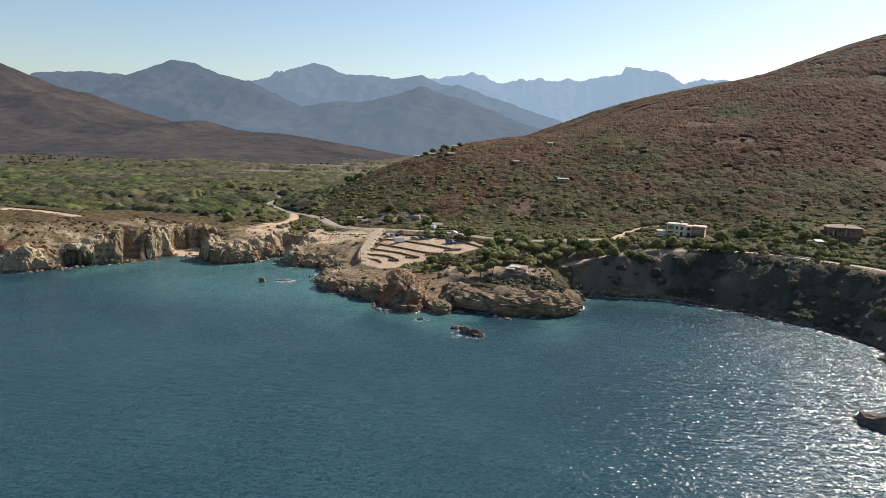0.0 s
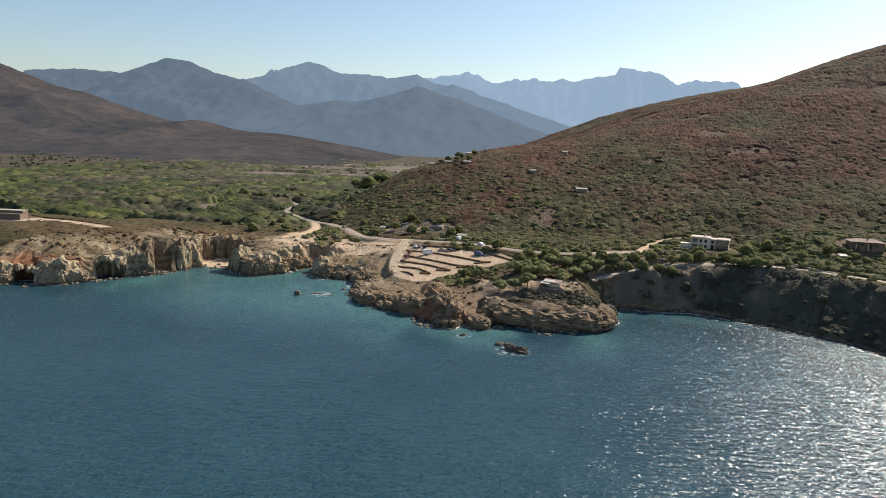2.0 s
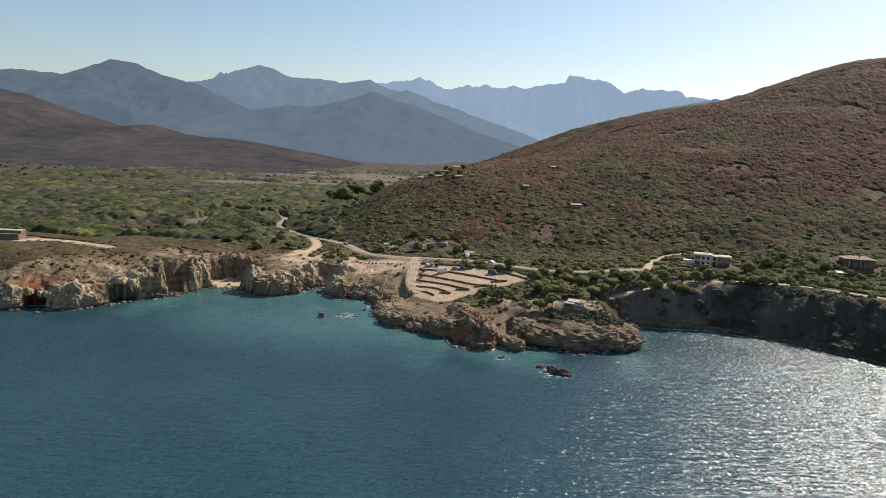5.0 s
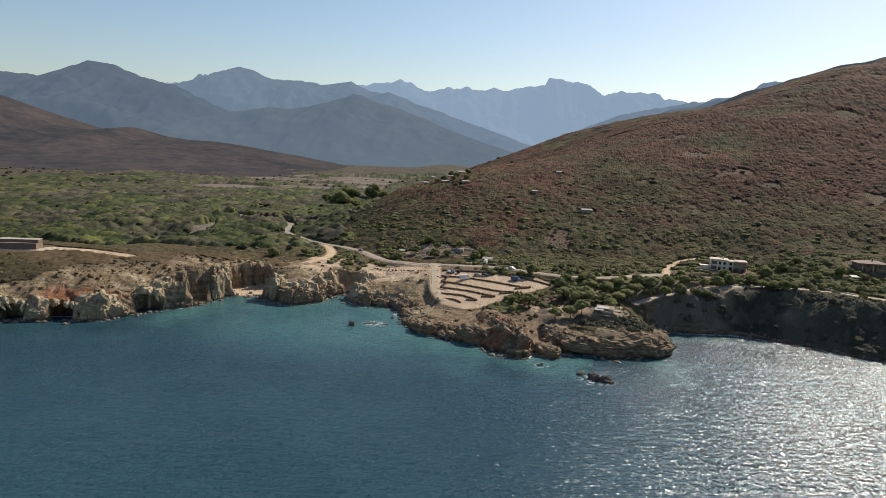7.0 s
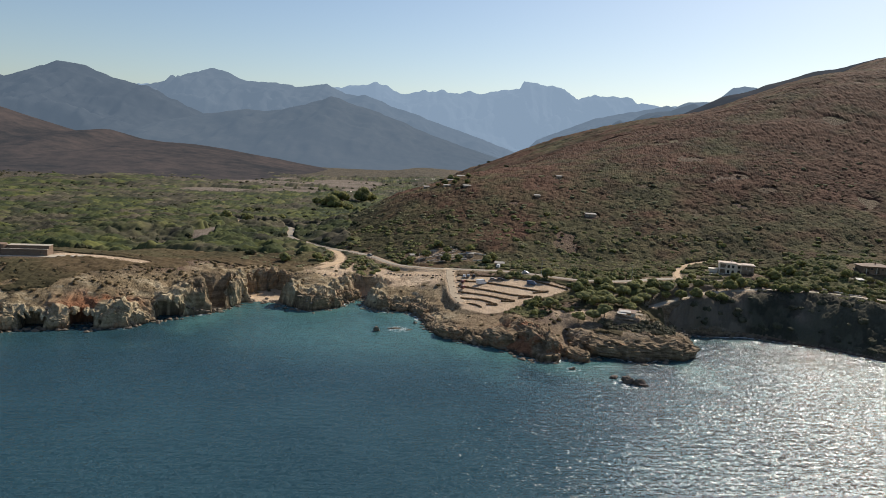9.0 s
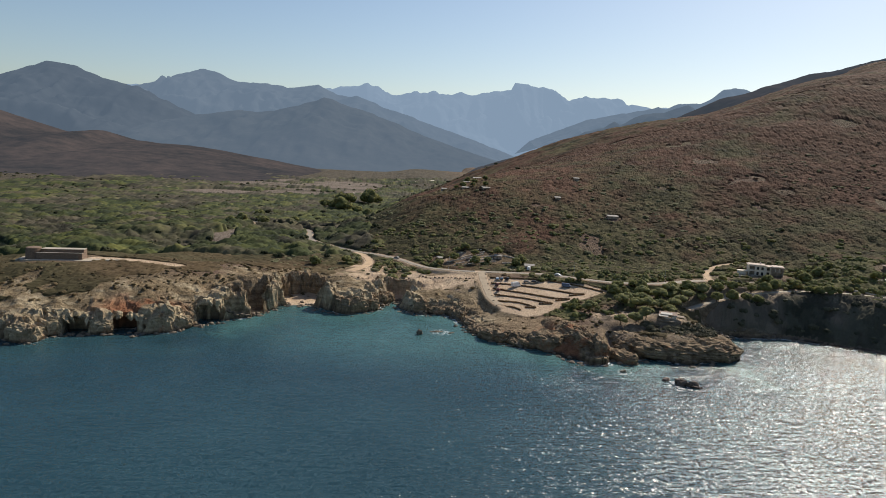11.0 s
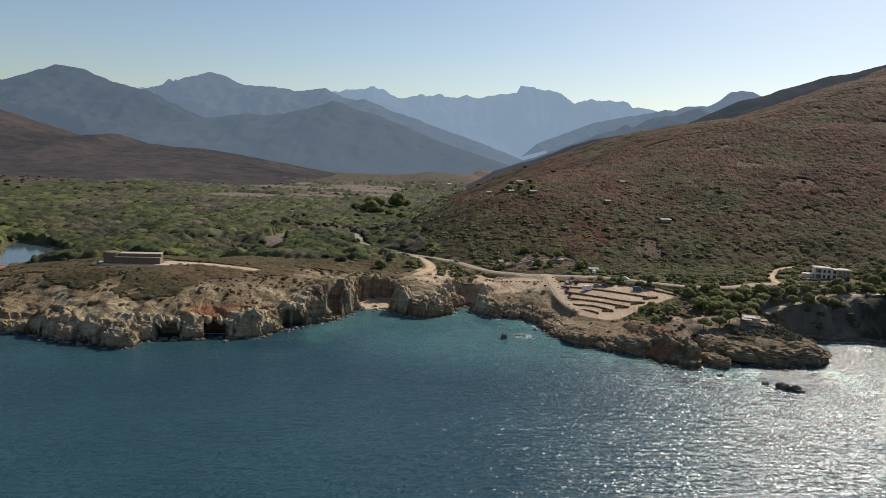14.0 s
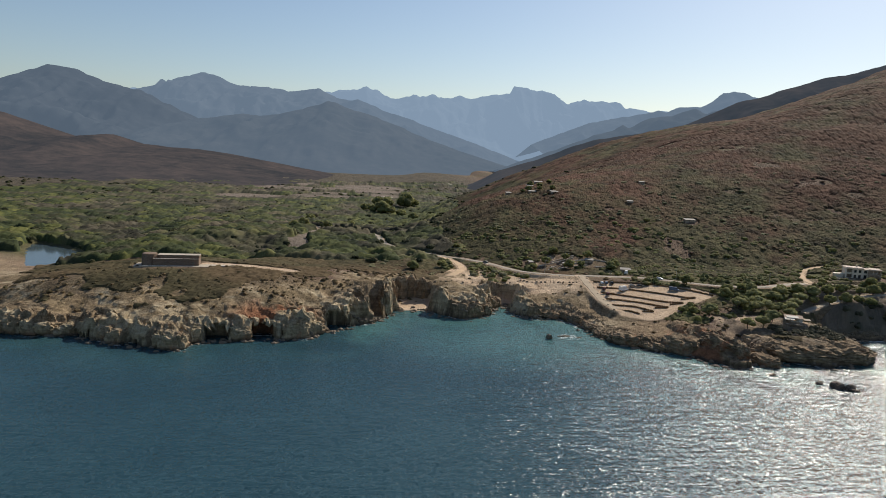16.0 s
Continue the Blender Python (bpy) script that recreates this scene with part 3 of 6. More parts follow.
    lush = np.maximum(lush, smooth(Y, 850, 1000) * smooth(-X, -250, -100))
    river = river_bed(X, Y)
    tide = (1 - smooth(z + 0.5 * vnoise(X / 4, Y / 4, 1.0), 0.5, 1.5)) * (1 - sand)
    return co, dict(rock=rocky, dry=dry, sand=sand, rust=rust, lush=lush, river=river, tide=tide, brown=np.maximum(smooth(X + 14 * vnoise(X / 20, Y / 20, 3.0), -20, 35), 0.85 * smooth(fbm(X / 15, Y / 15, 23.0, 4), 0.05, 0.5)), fields=smooth(Y, 760, 950), thicket=np.maximum(0.9 * bay * (1 - smooth(d, 32, 42)), 0.6 * smooth(X, 60, 74) * (1 - smooth(X, 134, 142)) * (1 - smooth(d, 34, 50))), d=d)


XS = lines(-262, 262, 0.8, -5000, 5000, 1.055, 1.055)
YS = lines(276, 402, 0.8, -700, 5200, 1.12, 1.025)
ground_ob = new("ground", grid_mesh("ground", XS, YS, ground_shape, lambda co, e: e["d"] > -14, ("rock", "dry", "sand", "rust", "lush", "river", "tide", "brown", "fields", "thicket")))
_me = ground_ob.data
_rock = np.zeros(len(_me.vertices), np.float32)
_me.attributes["rock"].data.foreach_get("value", _rock)
_corner = np.zeros(len(_me.loops), np.int32)
_me.loops.foreach_get("vertex_index", _corner)
_me.polygons.foreach_set("use_smooth", _rock[_corner].reshape(-1, 4).mean(1) < 0.5)   # bare rock breaks in facets
ground_ob.data.materials.append(ground_material())
tagged(ground_ob, "rocky ochre coast with dry scrub-covered hill and green valley floor", "ground", kind="structure")


def sea_shape(X, Y):
    d = shore_distance(X, Y)
    shoal = smooth(d, -46, -3) * smooth(fbm(X / 25, Y / 25, 1.0, 3), -0.9, 0.5) * (1 - 0.6 * smooth(X, 120, 150)) * (1 - 0.75 * smooth(-X, 100, 135))
    shoal = np.maximum(shoal, 0.95 * smooth(-np.hypot((X + 62) / 1.5, Y - 372), -34, -10))
    shoal = np.maximum(shoal, 0.75 * smooth(-np.hypot((X + 10) / 1.9, Y - 325), -72, -14))
    froth = smooth(d, -4.0, -0.5) * np.maximum(smooth(fbm(X / 14, Y / 14, 3.0, 2), -0.2, 0.5), 0.9 * smooth(X, 136, 150))
    for rx, ry, r in ((86, 255, 8), (66, 271, 4), (-8, 326, 7), (205, 188, 11), (240, 258, 8)):
        froth = np.maximum(froth, 0.75 * smooth(-np.hypot(X - rx, Y - ry), -r, -0.5 * r))
    return np.stack([X, Y, np.zeros_like(X)], -1), dict(shoal=shoal, froth=froth, d=d)


sea = new("water", grid_mesh("water", lines(-260, 262, 2.0, -5000, 5000, 1.08, 1.08), lines(200, 400, 1.6, -4000, 1600, 1.1, 1.15), sea_shape,
                             lambda co, e: e["d"] < 14, ("shoal", "froth")))
sea.data.materials.append(water_material())
tagged(sea, "dark teal rippled sea glittering in the sun", "water", kind="structure")


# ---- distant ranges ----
def mountain(name, label, y0, skyline, depth, mat, rough, slant=0.0, step=9.0, foot=0.0, seed=0.0):
    """A range along x, its skyline (x, z) and distance set to fit the camera's view, ribbed slopes falling towards the
    valley.
    """
    sx, sz = [s[0] for s in skyline], [s[1] for s in skyline]
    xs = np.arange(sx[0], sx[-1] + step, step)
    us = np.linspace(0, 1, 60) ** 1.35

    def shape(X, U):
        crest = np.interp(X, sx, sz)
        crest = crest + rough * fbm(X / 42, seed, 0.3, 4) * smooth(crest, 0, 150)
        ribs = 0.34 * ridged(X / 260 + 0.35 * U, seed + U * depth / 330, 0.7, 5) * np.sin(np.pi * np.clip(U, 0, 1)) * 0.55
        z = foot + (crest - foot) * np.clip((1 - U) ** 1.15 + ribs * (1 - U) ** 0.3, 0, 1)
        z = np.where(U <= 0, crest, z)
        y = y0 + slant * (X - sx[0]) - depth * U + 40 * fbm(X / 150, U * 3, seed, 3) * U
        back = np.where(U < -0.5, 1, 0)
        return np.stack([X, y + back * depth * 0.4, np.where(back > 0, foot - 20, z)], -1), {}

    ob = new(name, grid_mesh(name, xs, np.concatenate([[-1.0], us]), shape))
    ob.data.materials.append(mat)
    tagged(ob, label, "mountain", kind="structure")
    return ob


# haze colour that the ranges emit; amounts stand in for depth of air
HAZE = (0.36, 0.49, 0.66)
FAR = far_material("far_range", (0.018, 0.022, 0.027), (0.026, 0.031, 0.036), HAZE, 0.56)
# mid range colours with less haze glow, darker for lying away from the sun
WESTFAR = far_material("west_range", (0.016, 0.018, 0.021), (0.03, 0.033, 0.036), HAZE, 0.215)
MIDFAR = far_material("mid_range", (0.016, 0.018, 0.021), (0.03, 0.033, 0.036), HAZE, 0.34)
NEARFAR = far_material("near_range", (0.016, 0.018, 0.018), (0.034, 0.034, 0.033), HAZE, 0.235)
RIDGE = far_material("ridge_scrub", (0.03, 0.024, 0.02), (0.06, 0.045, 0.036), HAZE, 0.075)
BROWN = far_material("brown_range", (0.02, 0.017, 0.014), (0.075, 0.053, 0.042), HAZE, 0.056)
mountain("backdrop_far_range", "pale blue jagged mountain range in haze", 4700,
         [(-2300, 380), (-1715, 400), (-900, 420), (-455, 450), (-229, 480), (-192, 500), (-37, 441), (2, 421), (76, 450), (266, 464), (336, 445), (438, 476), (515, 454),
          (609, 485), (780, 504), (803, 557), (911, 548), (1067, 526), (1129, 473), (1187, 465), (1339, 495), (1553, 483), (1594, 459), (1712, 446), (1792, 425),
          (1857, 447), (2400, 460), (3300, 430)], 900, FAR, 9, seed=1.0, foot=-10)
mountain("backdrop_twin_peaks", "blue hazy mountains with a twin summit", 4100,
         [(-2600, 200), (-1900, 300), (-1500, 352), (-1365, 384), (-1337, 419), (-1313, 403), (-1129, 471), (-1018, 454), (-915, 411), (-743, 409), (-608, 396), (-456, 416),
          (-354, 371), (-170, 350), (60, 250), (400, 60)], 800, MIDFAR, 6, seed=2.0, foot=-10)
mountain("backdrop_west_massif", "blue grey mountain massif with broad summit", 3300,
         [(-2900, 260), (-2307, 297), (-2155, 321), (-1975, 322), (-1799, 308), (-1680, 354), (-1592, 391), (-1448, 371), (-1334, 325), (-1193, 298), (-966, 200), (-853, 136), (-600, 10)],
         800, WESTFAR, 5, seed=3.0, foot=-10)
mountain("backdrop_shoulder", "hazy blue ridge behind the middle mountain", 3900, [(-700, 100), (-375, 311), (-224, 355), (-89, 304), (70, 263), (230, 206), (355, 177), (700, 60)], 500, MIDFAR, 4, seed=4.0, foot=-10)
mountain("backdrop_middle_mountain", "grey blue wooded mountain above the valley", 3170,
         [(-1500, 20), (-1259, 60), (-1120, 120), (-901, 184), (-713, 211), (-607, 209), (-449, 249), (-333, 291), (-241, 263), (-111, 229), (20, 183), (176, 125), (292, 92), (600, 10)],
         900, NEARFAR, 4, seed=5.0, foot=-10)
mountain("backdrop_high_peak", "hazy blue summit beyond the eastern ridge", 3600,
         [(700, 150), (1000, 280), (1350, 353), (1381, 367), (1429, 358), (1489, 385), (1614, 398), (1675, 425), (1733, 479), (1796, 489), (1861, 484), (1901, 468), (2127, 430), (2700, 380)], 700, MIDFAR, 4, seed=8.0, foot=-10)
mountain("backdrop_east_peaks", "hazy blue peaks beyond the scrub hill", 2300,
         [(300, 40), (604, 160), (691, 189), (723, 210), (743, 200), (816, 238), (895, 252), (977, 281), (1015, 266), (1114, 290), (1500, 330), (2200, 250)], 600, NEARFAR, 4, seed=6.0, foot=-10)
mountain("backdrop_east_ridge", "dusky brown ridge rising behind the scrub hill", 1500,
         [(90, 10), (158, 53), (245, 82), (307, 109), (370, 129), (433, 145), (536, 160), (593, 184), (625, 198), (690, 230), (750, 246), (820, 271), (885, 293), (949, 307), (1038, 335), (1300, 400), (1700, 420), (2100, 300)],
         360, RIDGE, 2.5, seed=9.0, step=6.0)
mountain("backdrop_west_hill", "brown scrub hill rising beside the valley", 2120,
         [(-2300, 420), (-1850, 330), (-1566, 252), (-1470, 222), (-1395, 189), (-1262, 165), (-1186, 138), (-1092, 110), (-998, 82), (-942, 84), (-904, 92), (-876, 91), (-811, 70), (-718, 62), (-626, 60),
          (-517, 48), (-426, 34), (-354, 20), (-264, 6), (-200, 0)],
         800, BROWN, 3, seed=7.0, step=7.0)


# ---- lake ----
bm = bmesh.new()
ring = [bm.verts.new((x, y, 0.25)) for x, y in resample([(px * 1.03 + 10.2, py * 1.03 - 15.4) for px, py in LAGOON + LAGOON[:1]], 6.0)[:-1]]
bm.faces.new(ring)
me = bpy.data.meshes.new("lake")
bm.to_mesh(me)
bm.free()
lake_ob = new("lake", me)
CALM, t, b = material("calm_water", 0.12, 0.0, (0.06, 0.085, 0.10))
b.inputs["IOR"].default_value = 1.33
bump(t, b, grain(t, 1.2, 3), 0.15, 0.05)
me.materials.append(CALM)
tagged(lake_ob, "still grey blue lagoon behind the dunes", "water", kind="structure")

# ---- shared builders ----
def part(name, bm, mat, parent, label=""):
    me = bpy.data.meshes.new(name)
    bm.to_mesh(me)
    bm.free()
    me.materials.append(mat)
    ob = new(name, me)
    ob.parent = parent
    if label:
        ob["label"] = label
    return ob


def empty(name, label, category, m, group=""):
    ob = new(name)
    ob.empty_display_size = 0.3
    ob.matrix_basis = m
    return tagged(ob, label, category, group)


def box(bm, x0, x1, y0, y1, z0, z1, bevel=0.0):
    g = bmesh.ops.create_cube(bm, size=1.0, matrix=Matrix.Translation(((x0 + x1) / 2, (y0 + y1) / 2, (z0 + z1) / 2)) @ Matrix.Diagonal((x1 - x0, y1 - y0, z1 - z0, 1)))
    if bevel:
        edges = list({e for v in g["verts"] for e in v.link_edges})
        bmesh.ops.bevel(bm, geom=edges, offset=bevel, segments=1, affect="EDGES")
    return bm


def boxes(*rows, bevel=0.0):
    bm = bmesh.new()
    for r in rows:
        box(bm, *r, bevel=bevel)
    return bm


def tube(bm, p0, p1, r0, r1, sides=7):
    p0, p1 = Vector(p0), Vector(p1)
    d = p1 - p0
    m = Matrix.Translation((p0 + p1) / 2) @ d.to_track_quat("Z", "Y").to_matrix().to_4x4()
    bmesh.ops.create_cone(bm, cap_ends=True, segments=sides, radius1=r0, radius2=r1, depth=d.length, matrix=m)
    return bm


def ball(sub):
    bm = bmesh.new()
    bmesh.ops.create_icosphere(bm, subdivisions=sub, radius=1.0)
    v = np.array([x.co[:] for x in bm.verts])
    f = np.array([[x.index for x in t.verts] for t in bm.faces])
    bm.free()
    return v, f


BALL1, BALL2, BALL3 = ball(1), ball(2), ball(3)


def leaf_material(name, stops, scale=0.03):
    m, t, b = material(name, 0.85)
    b.inputs["Specular IOR Level"].default_value = 0.2
    geo = t.nodes.new("ShaderNodeNewGeometry")
    pick = calc(t, "ADD", calc(t, "MULTIPLY", geo.outputs["Random Per Island"], 0.55), calc(t, "MULTIPLY", grain(t, scale, 4), 0.45))
    c = ramp(t, pick, stops)
    c = blend(t, 0.7, c, ramp(t, grain(t, 2.6, 3), [(0.3, (0.55, 0.55, 0.55)), (0.7, (1.0, 1.0, 1.0))]), "MULTIPLY")
    t.links.new(c, b.inputs["Base Color"])
    thin = t.nodes.new("ShaderNodeBsdfTranslucent")
    t.links.new(c, thin.inputs[0])
    mix = node(t, "ShaderNodeMixShader", Fac=0.52)
    t.links.new(b.outputs[0], mix.inputs[1])
    t.links.new(thin.outputs[0], mix.inputs[2])
    t.links.new(mix.outputs[0], t.nodes["Material Output"].inputs["Surface"])
    return m


SCRUB = leaf_material("maquis_leaves", [(0.25, (0.17, 0.155, 0.075)), (0.36, (0.21, 0.18, 0.088)), (0.46, (0.25, 0.165, 0.105)), (0.64, (0.26, 0.15, 0.105)), (0.78, (0.23, 0.19, 0.09))], 0.02)
GREEN = leaf_material("valley_leaves", [(0.25, (0.18, 0.195, 0.085)), (0.42, (0.255, 0.265, 0.105)), (0.6, (0.335, 0.335, 0.125)), (0.78, (0.30, 0.255, 0.12))], 0.025)
PINE = leaf_material("pine_needles", [(0.25, (0.24, 0.25, 0.115)), (0.5, (0.31, 0.315, 0.14)), (0.75, (0.38, 0.37, 0.165))], 0.2)
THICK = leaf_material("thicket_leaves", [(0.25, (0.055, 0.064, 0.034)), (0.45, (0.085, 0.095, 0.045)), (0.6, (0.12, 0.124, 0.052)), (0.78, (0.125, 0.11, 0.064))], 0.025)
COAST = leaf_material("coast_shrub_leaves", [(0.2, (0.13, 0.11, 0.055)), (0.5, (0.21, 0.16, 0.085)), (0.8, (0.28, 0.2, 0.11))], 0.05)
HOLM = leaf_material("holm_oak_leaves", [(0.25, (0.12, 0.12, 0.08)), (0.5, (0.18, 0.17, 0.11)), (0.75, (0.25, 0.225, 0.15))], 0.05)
OAKLEAF = leaf_material("hill_oak_leaves", [(0.25, (0.23, 0.235, 0.125)), (0.5, (0.31, 0.30, 0.16)), (0.75, (0.37, 0.325, 0.18))], 0.03)
BARK = plain("bark", (0.10, 0.075, 0.055), 0.95, 0, 3, 0.4)
rng = np.random.default_rng(11)


def lump(shape, lobes, squash, jitter):
    """A bush: some overlapping ragged lobes, open below."""
    V, F, n = [], [], 0
    for k in range(lobes):
        v, f = shape
        r = 1 + jitter * rng.normal(size=len(v)).clip(-1.6, 1.6)
        p = v * r[:, None]
        f = f[(v[f, 2] > -0.62).any(1)]
        s = 1.0 if lobes == 1 else rng.uniform(0.5, 0.75)
        a, o = rng.uniform(0, 6.28), 0 if lobes == 1 else rng.uniform(0.25, 0.6)
        p = p * s * [1, 1, squash] + [o * math.cos(a), o * math.sin(a), squash * rng.uniform(0.45, 0.75)]
        V.append(p)
        F.append(f + n)
        n += len(p)
    return np.concatenate(V), np.concatenate(F)


def scatter(name, label, kinds, spots, sizes, mat, tall=(0.75, 1.15)):
    """One object of many bushes, each set on the ground at its spot."""
    z = ground(spots[:, 0], spots[:, 1])
    V, F, n = [], [], 0
    for (x, y), h, s in zip(spots, z, sizes):
        v, f = kinds[rng.integers(len(kinds))]
        a, t = rng.uniform(0, 6.28), rng.uniform(*tall)
        c, q = math.cos(a) * s, math.sin(a) * s
        V.append(np.stack([v[:, 0] * c - v[:, 1] * q + x, v[:, 0] * q + v[:, 1] * c + y, v[:, 2] * s * t + h - 0.12 * s], -1))
        F.append(f + n)
        n += len(v)
    ob = new(name, mesh_from(name, np.concatenate(V), np.concatenate(F), flat=True))
    ob.data.materials.append(mat)
    tagged(ob, label, "vegetation", kind="stuff")
    return ob


KEEP_OUT = [(197, 400, 17), (273, 383, 11), (-217, 371, 13), (-203, 373, 13), (104, 319, 8), (137, 510, 6), (130, 597, 4), (20, 449, 14), (38, 445, 11), (8, 444, 8)]


def spots_in(x0, x1, y0, y1, count, want):
    x, y = rng.uniform(x0, x1, count), rng.uniform(y0, y1, count)
    z, d, crag, bare = ground(x, y, True)
    ok = (bare < 0.03) & (z > 1.0) & (rng.uniform(0, 1, count) < want(x, y, z, d))
    for cx, cy, r in KEEP_OUT:
        ok &= np.hypot(x - cx, y - cy) > r
    ok &= np.minimum(to_lines(x, y, ROADS["road"][1])[0], to_lines(x, y, ROADS["beach_track"][1])[0]) > 6
    return np.stack([x, y], -1)[ok]


# ---- scrub, woodland and shrubs ----
TINY_V = np.array([(math.cos(k * 1.2566) * 0.95, math.sin(k * 1.2566) * 0.95, -0.1) for k in range(5)] + [(math.cos(k * 1.2566 + 0.63) * 0.7, math.sin(k * 1.2566 + 0.63) * 0.7, 0.6) for k in range(5)] + [(0, 0, 1.0)])
TINY_F = np.array([(k, (k + 1) % 5, 5 + k) for k in range(5)] + [(5 + k, (k + 1) % 5, 5 + (k + 1) % 5) for k in range(5)] + [(5 + k, 5 + (k + 1) % 5, 10) for k in range(5)])
TINY = [lump((TINY_V, TINY_F), n, 0.72, 0.16) for n in (1, 1, 1, 2, 2, 3)]
LARGE = [lump(BALL1, n, 0.85, 0.17) for n in (3, 3, 4, 4, 5)]


def domes(x, y, size, seed):
    """Closed bush canopy: the highest of the round heads round each place, and a random tone for that head."""
    gx, gy = np.floor(x / size), np.floor(y / size)
    best, tone = np.zeros(np.shape(x)), np.zeros(np.shape(x))
    for i in (-1, 0, 1):
        for j in (-1, 0, 1):
            cx, cy = gx + i, gy + j
            px = cx + 0.5 + 0.45 * lattice(cx, cy, cx * 0 + seed)
            py = cy + 0.5 + 0.45 * lattice(cx, cy, cx * 0 + seed + 1)
            r = 0.72 + 0.3 * lattice(cx, cy, cx * 0 + seed + 2)
            h = r * np.sqrt(np.clip(1 - ((x / size - px) ** 2 + (y / size - py) ** 2) / r ** 2, 0, 1))
            tone = np.where(h > best, 0.5 + 0.5 * lattice(cx, cy, cx * 0 + seed + 3), tone)
            best = np.maximum(best, h)
    return best, tone


def road_gap(x, y):
    """Distance to the coast road and the track to the cove."""
    return np.minimum(to_lines(x, y, ROADS["road"][1])[0], to_lines(x, y, ROADS["beach_track"][1])[0])


def carpet_material(name, dull, green, lift=0.45):
    """Foliage seen from afar: each head has its tone, in drifts of two kinds of shrub."""
    m, t, b = material(name, 0.9)
    b.inputs["Specular IOR Level"].default_value = 0.12
    pick = calc(t, "ADD", calc(t, "MULTIPLY", attribute(t, "tone"), 0.6), calc(t, "MULTIPLY", grain(t, 0.9, 4, 0.65), 0.4))
    c = blend(t, attribute(t, "drift"), ramp(t, pick, dull), ramp(t, pick, green))
    t.links.new(c, b.inputs["Base Color"])
    bump(t, b, grain(t, 1.4, 5, 0.7), 0.5, 0.35)
    thin = t.nodes.new("ShaderNodeBsdfTranslucent")
    t.links.new(c, thin.inputs[0])
    mix = node(t, "ShaderNodeMixShader", Fac=lift)
    t.links.new(b.outputs[0], mix.inputs[1])
    t.links.new(thin.outputs[0], mix.inputs[2])
    t.links.new(mix.outputs[0], t.nodes["Material Output"].inputs["Surface"])
    return m


def carpet(name, label, xs, ys, want, layers, drift, mat, flat=True):
    """One object of closed scrub over a stretch of ground, sinking into the soil where nothing grows."""
    def shape(X, Y):
        z, d, crag, bare = ground(X, Y, True)
        w = want(X, Y, z, d) * (bare < 0.03) * (z > 0.8)
        for cx, cy, r in KEEP_OUT:
            w = w * smooth(np.hypot(X - cx, Y - cy), r - 1, r + 3)
        cover = smooth(w + 0.16 * fbm(X / 9, Y / 9, 31.0, 3), 0.25, 0.5)
        top, tone = 0.0, 0.0
        for k, (size, tall) in enumerate(layers):
            h, q = domes(X + 0.4 * size * vnoise(X / size, Y / size, 1.0), Y + 0.4 * size * vnoise(X / size, Y / size, 2.0), size, 50 + 10 * k)
            tone = np.where(h * tall > top, q, tone)
            top = np.maximum(top, h * tall)
        tone = 0.7 * tone + 0.3 * np.clip(0.5 + 0.7 * fbm(X / 24, Y / 24, 91.0, 3), 0, 1)
        top = top * (0.9 + 0.2 * lattice(np.floor(X * 7), np.floor(Y * 7), np.floor(X) * 0)) + 0.08 * layers[-1][1] * lattice(np.floor(X * 9), np.floor(Y * 9), np.floor(Y) * 0)
        top = top * (0.22 + 0.78 * np.maximum(smooth(road_gap(X, Y), 4, 20), smooth(Y, 535, 560)))      # lowered so that the camera sees the road, as far as y = 560
        return np.stack([X, Y, z - 1.0 + cover * (top + 1.05)], -1), dict(tone=tone, drift=np.clip(drift(X, Y, z), 0, 1), cover=cover)

    ob = new(name, grid_mesh(name, xs, ys, shape, lambda co, e: e["cover"] > 0.02, ("tone", "drift"), flat))
    ob.data.materials.append(mat)
    return tagged(ob, label, "vegetation", kind="stuff")


MAQUIS = carpet_material("maquis_cover", [(0.2, (0.075, 0.044, 0.031)), (0.5, (0.165, 0.088, 0.058)), (0.8, (0.26, 0.142, 0.095))],
                         [(0.2, (0.055, 0.054, 0.032)), (0.5, (0.13, 0.116, 0.06)), (0.8, (0.22, 0.19, 0.095))])
WOOD = carpet_material("valley_cover", [(0.22, (0.038, 0.037, 0.028)), (0.5, (0.085, 0.076, 0.053)), (0.78, (0.155, 0.13, 0.088))],
                       [(0.22, (0.026, 0.035, 0.021)), (0.5, (0.064, 0.078, 0.031)), (0.78, (0.15, 0.154, 0.05))], 0.18)
HEATH = carpet_material("heath_cover", [(0.2, (0.12, 0.086, 0.05)), (0.5, (0.19, 0.137, 0.078)), (0.8, (0.27, 0.195, 0.115))],
                        [(0.2, (0.08, 0.07, 0.04)), (0.5, (0.135, 0.115, 0.062)), (0.8, (0.19, 0.158, 0.088))])


def hill_want(x, y, z, d):
    return smooth(d, 35, 60) * smooth(x, -124, -60) * smooth(y, 409, 417) * (0.85 + 0.5 * fbm(x / 28, y / 28, 2.0, 3)).clip(0.2, 1)


def hill_drift(x, y, z):
    return 0.42 + 0.75 * fbm(x / 60, y / 60, 14.0, 4) + 0.45 * fbm(x / 13, y / 13, 37.0, 2) + 0.55 * (1 - smooth(z, 24, 75)) - 0.35 * smooth(x, 130, 330)


carpet("maquis_carpet", "dense red-brown and olive maquis scrub covering the hillside", np.concatenate([np.arange(-125, 330, 1.1), np.arange(330, 645, 1.6)]), lines(409, 540, 1.05, 409, 800, 1.0, 1.018), hill_want, ((4.6, 1.7), (2.7, 1.1)), hill_drift, MAQUIS)
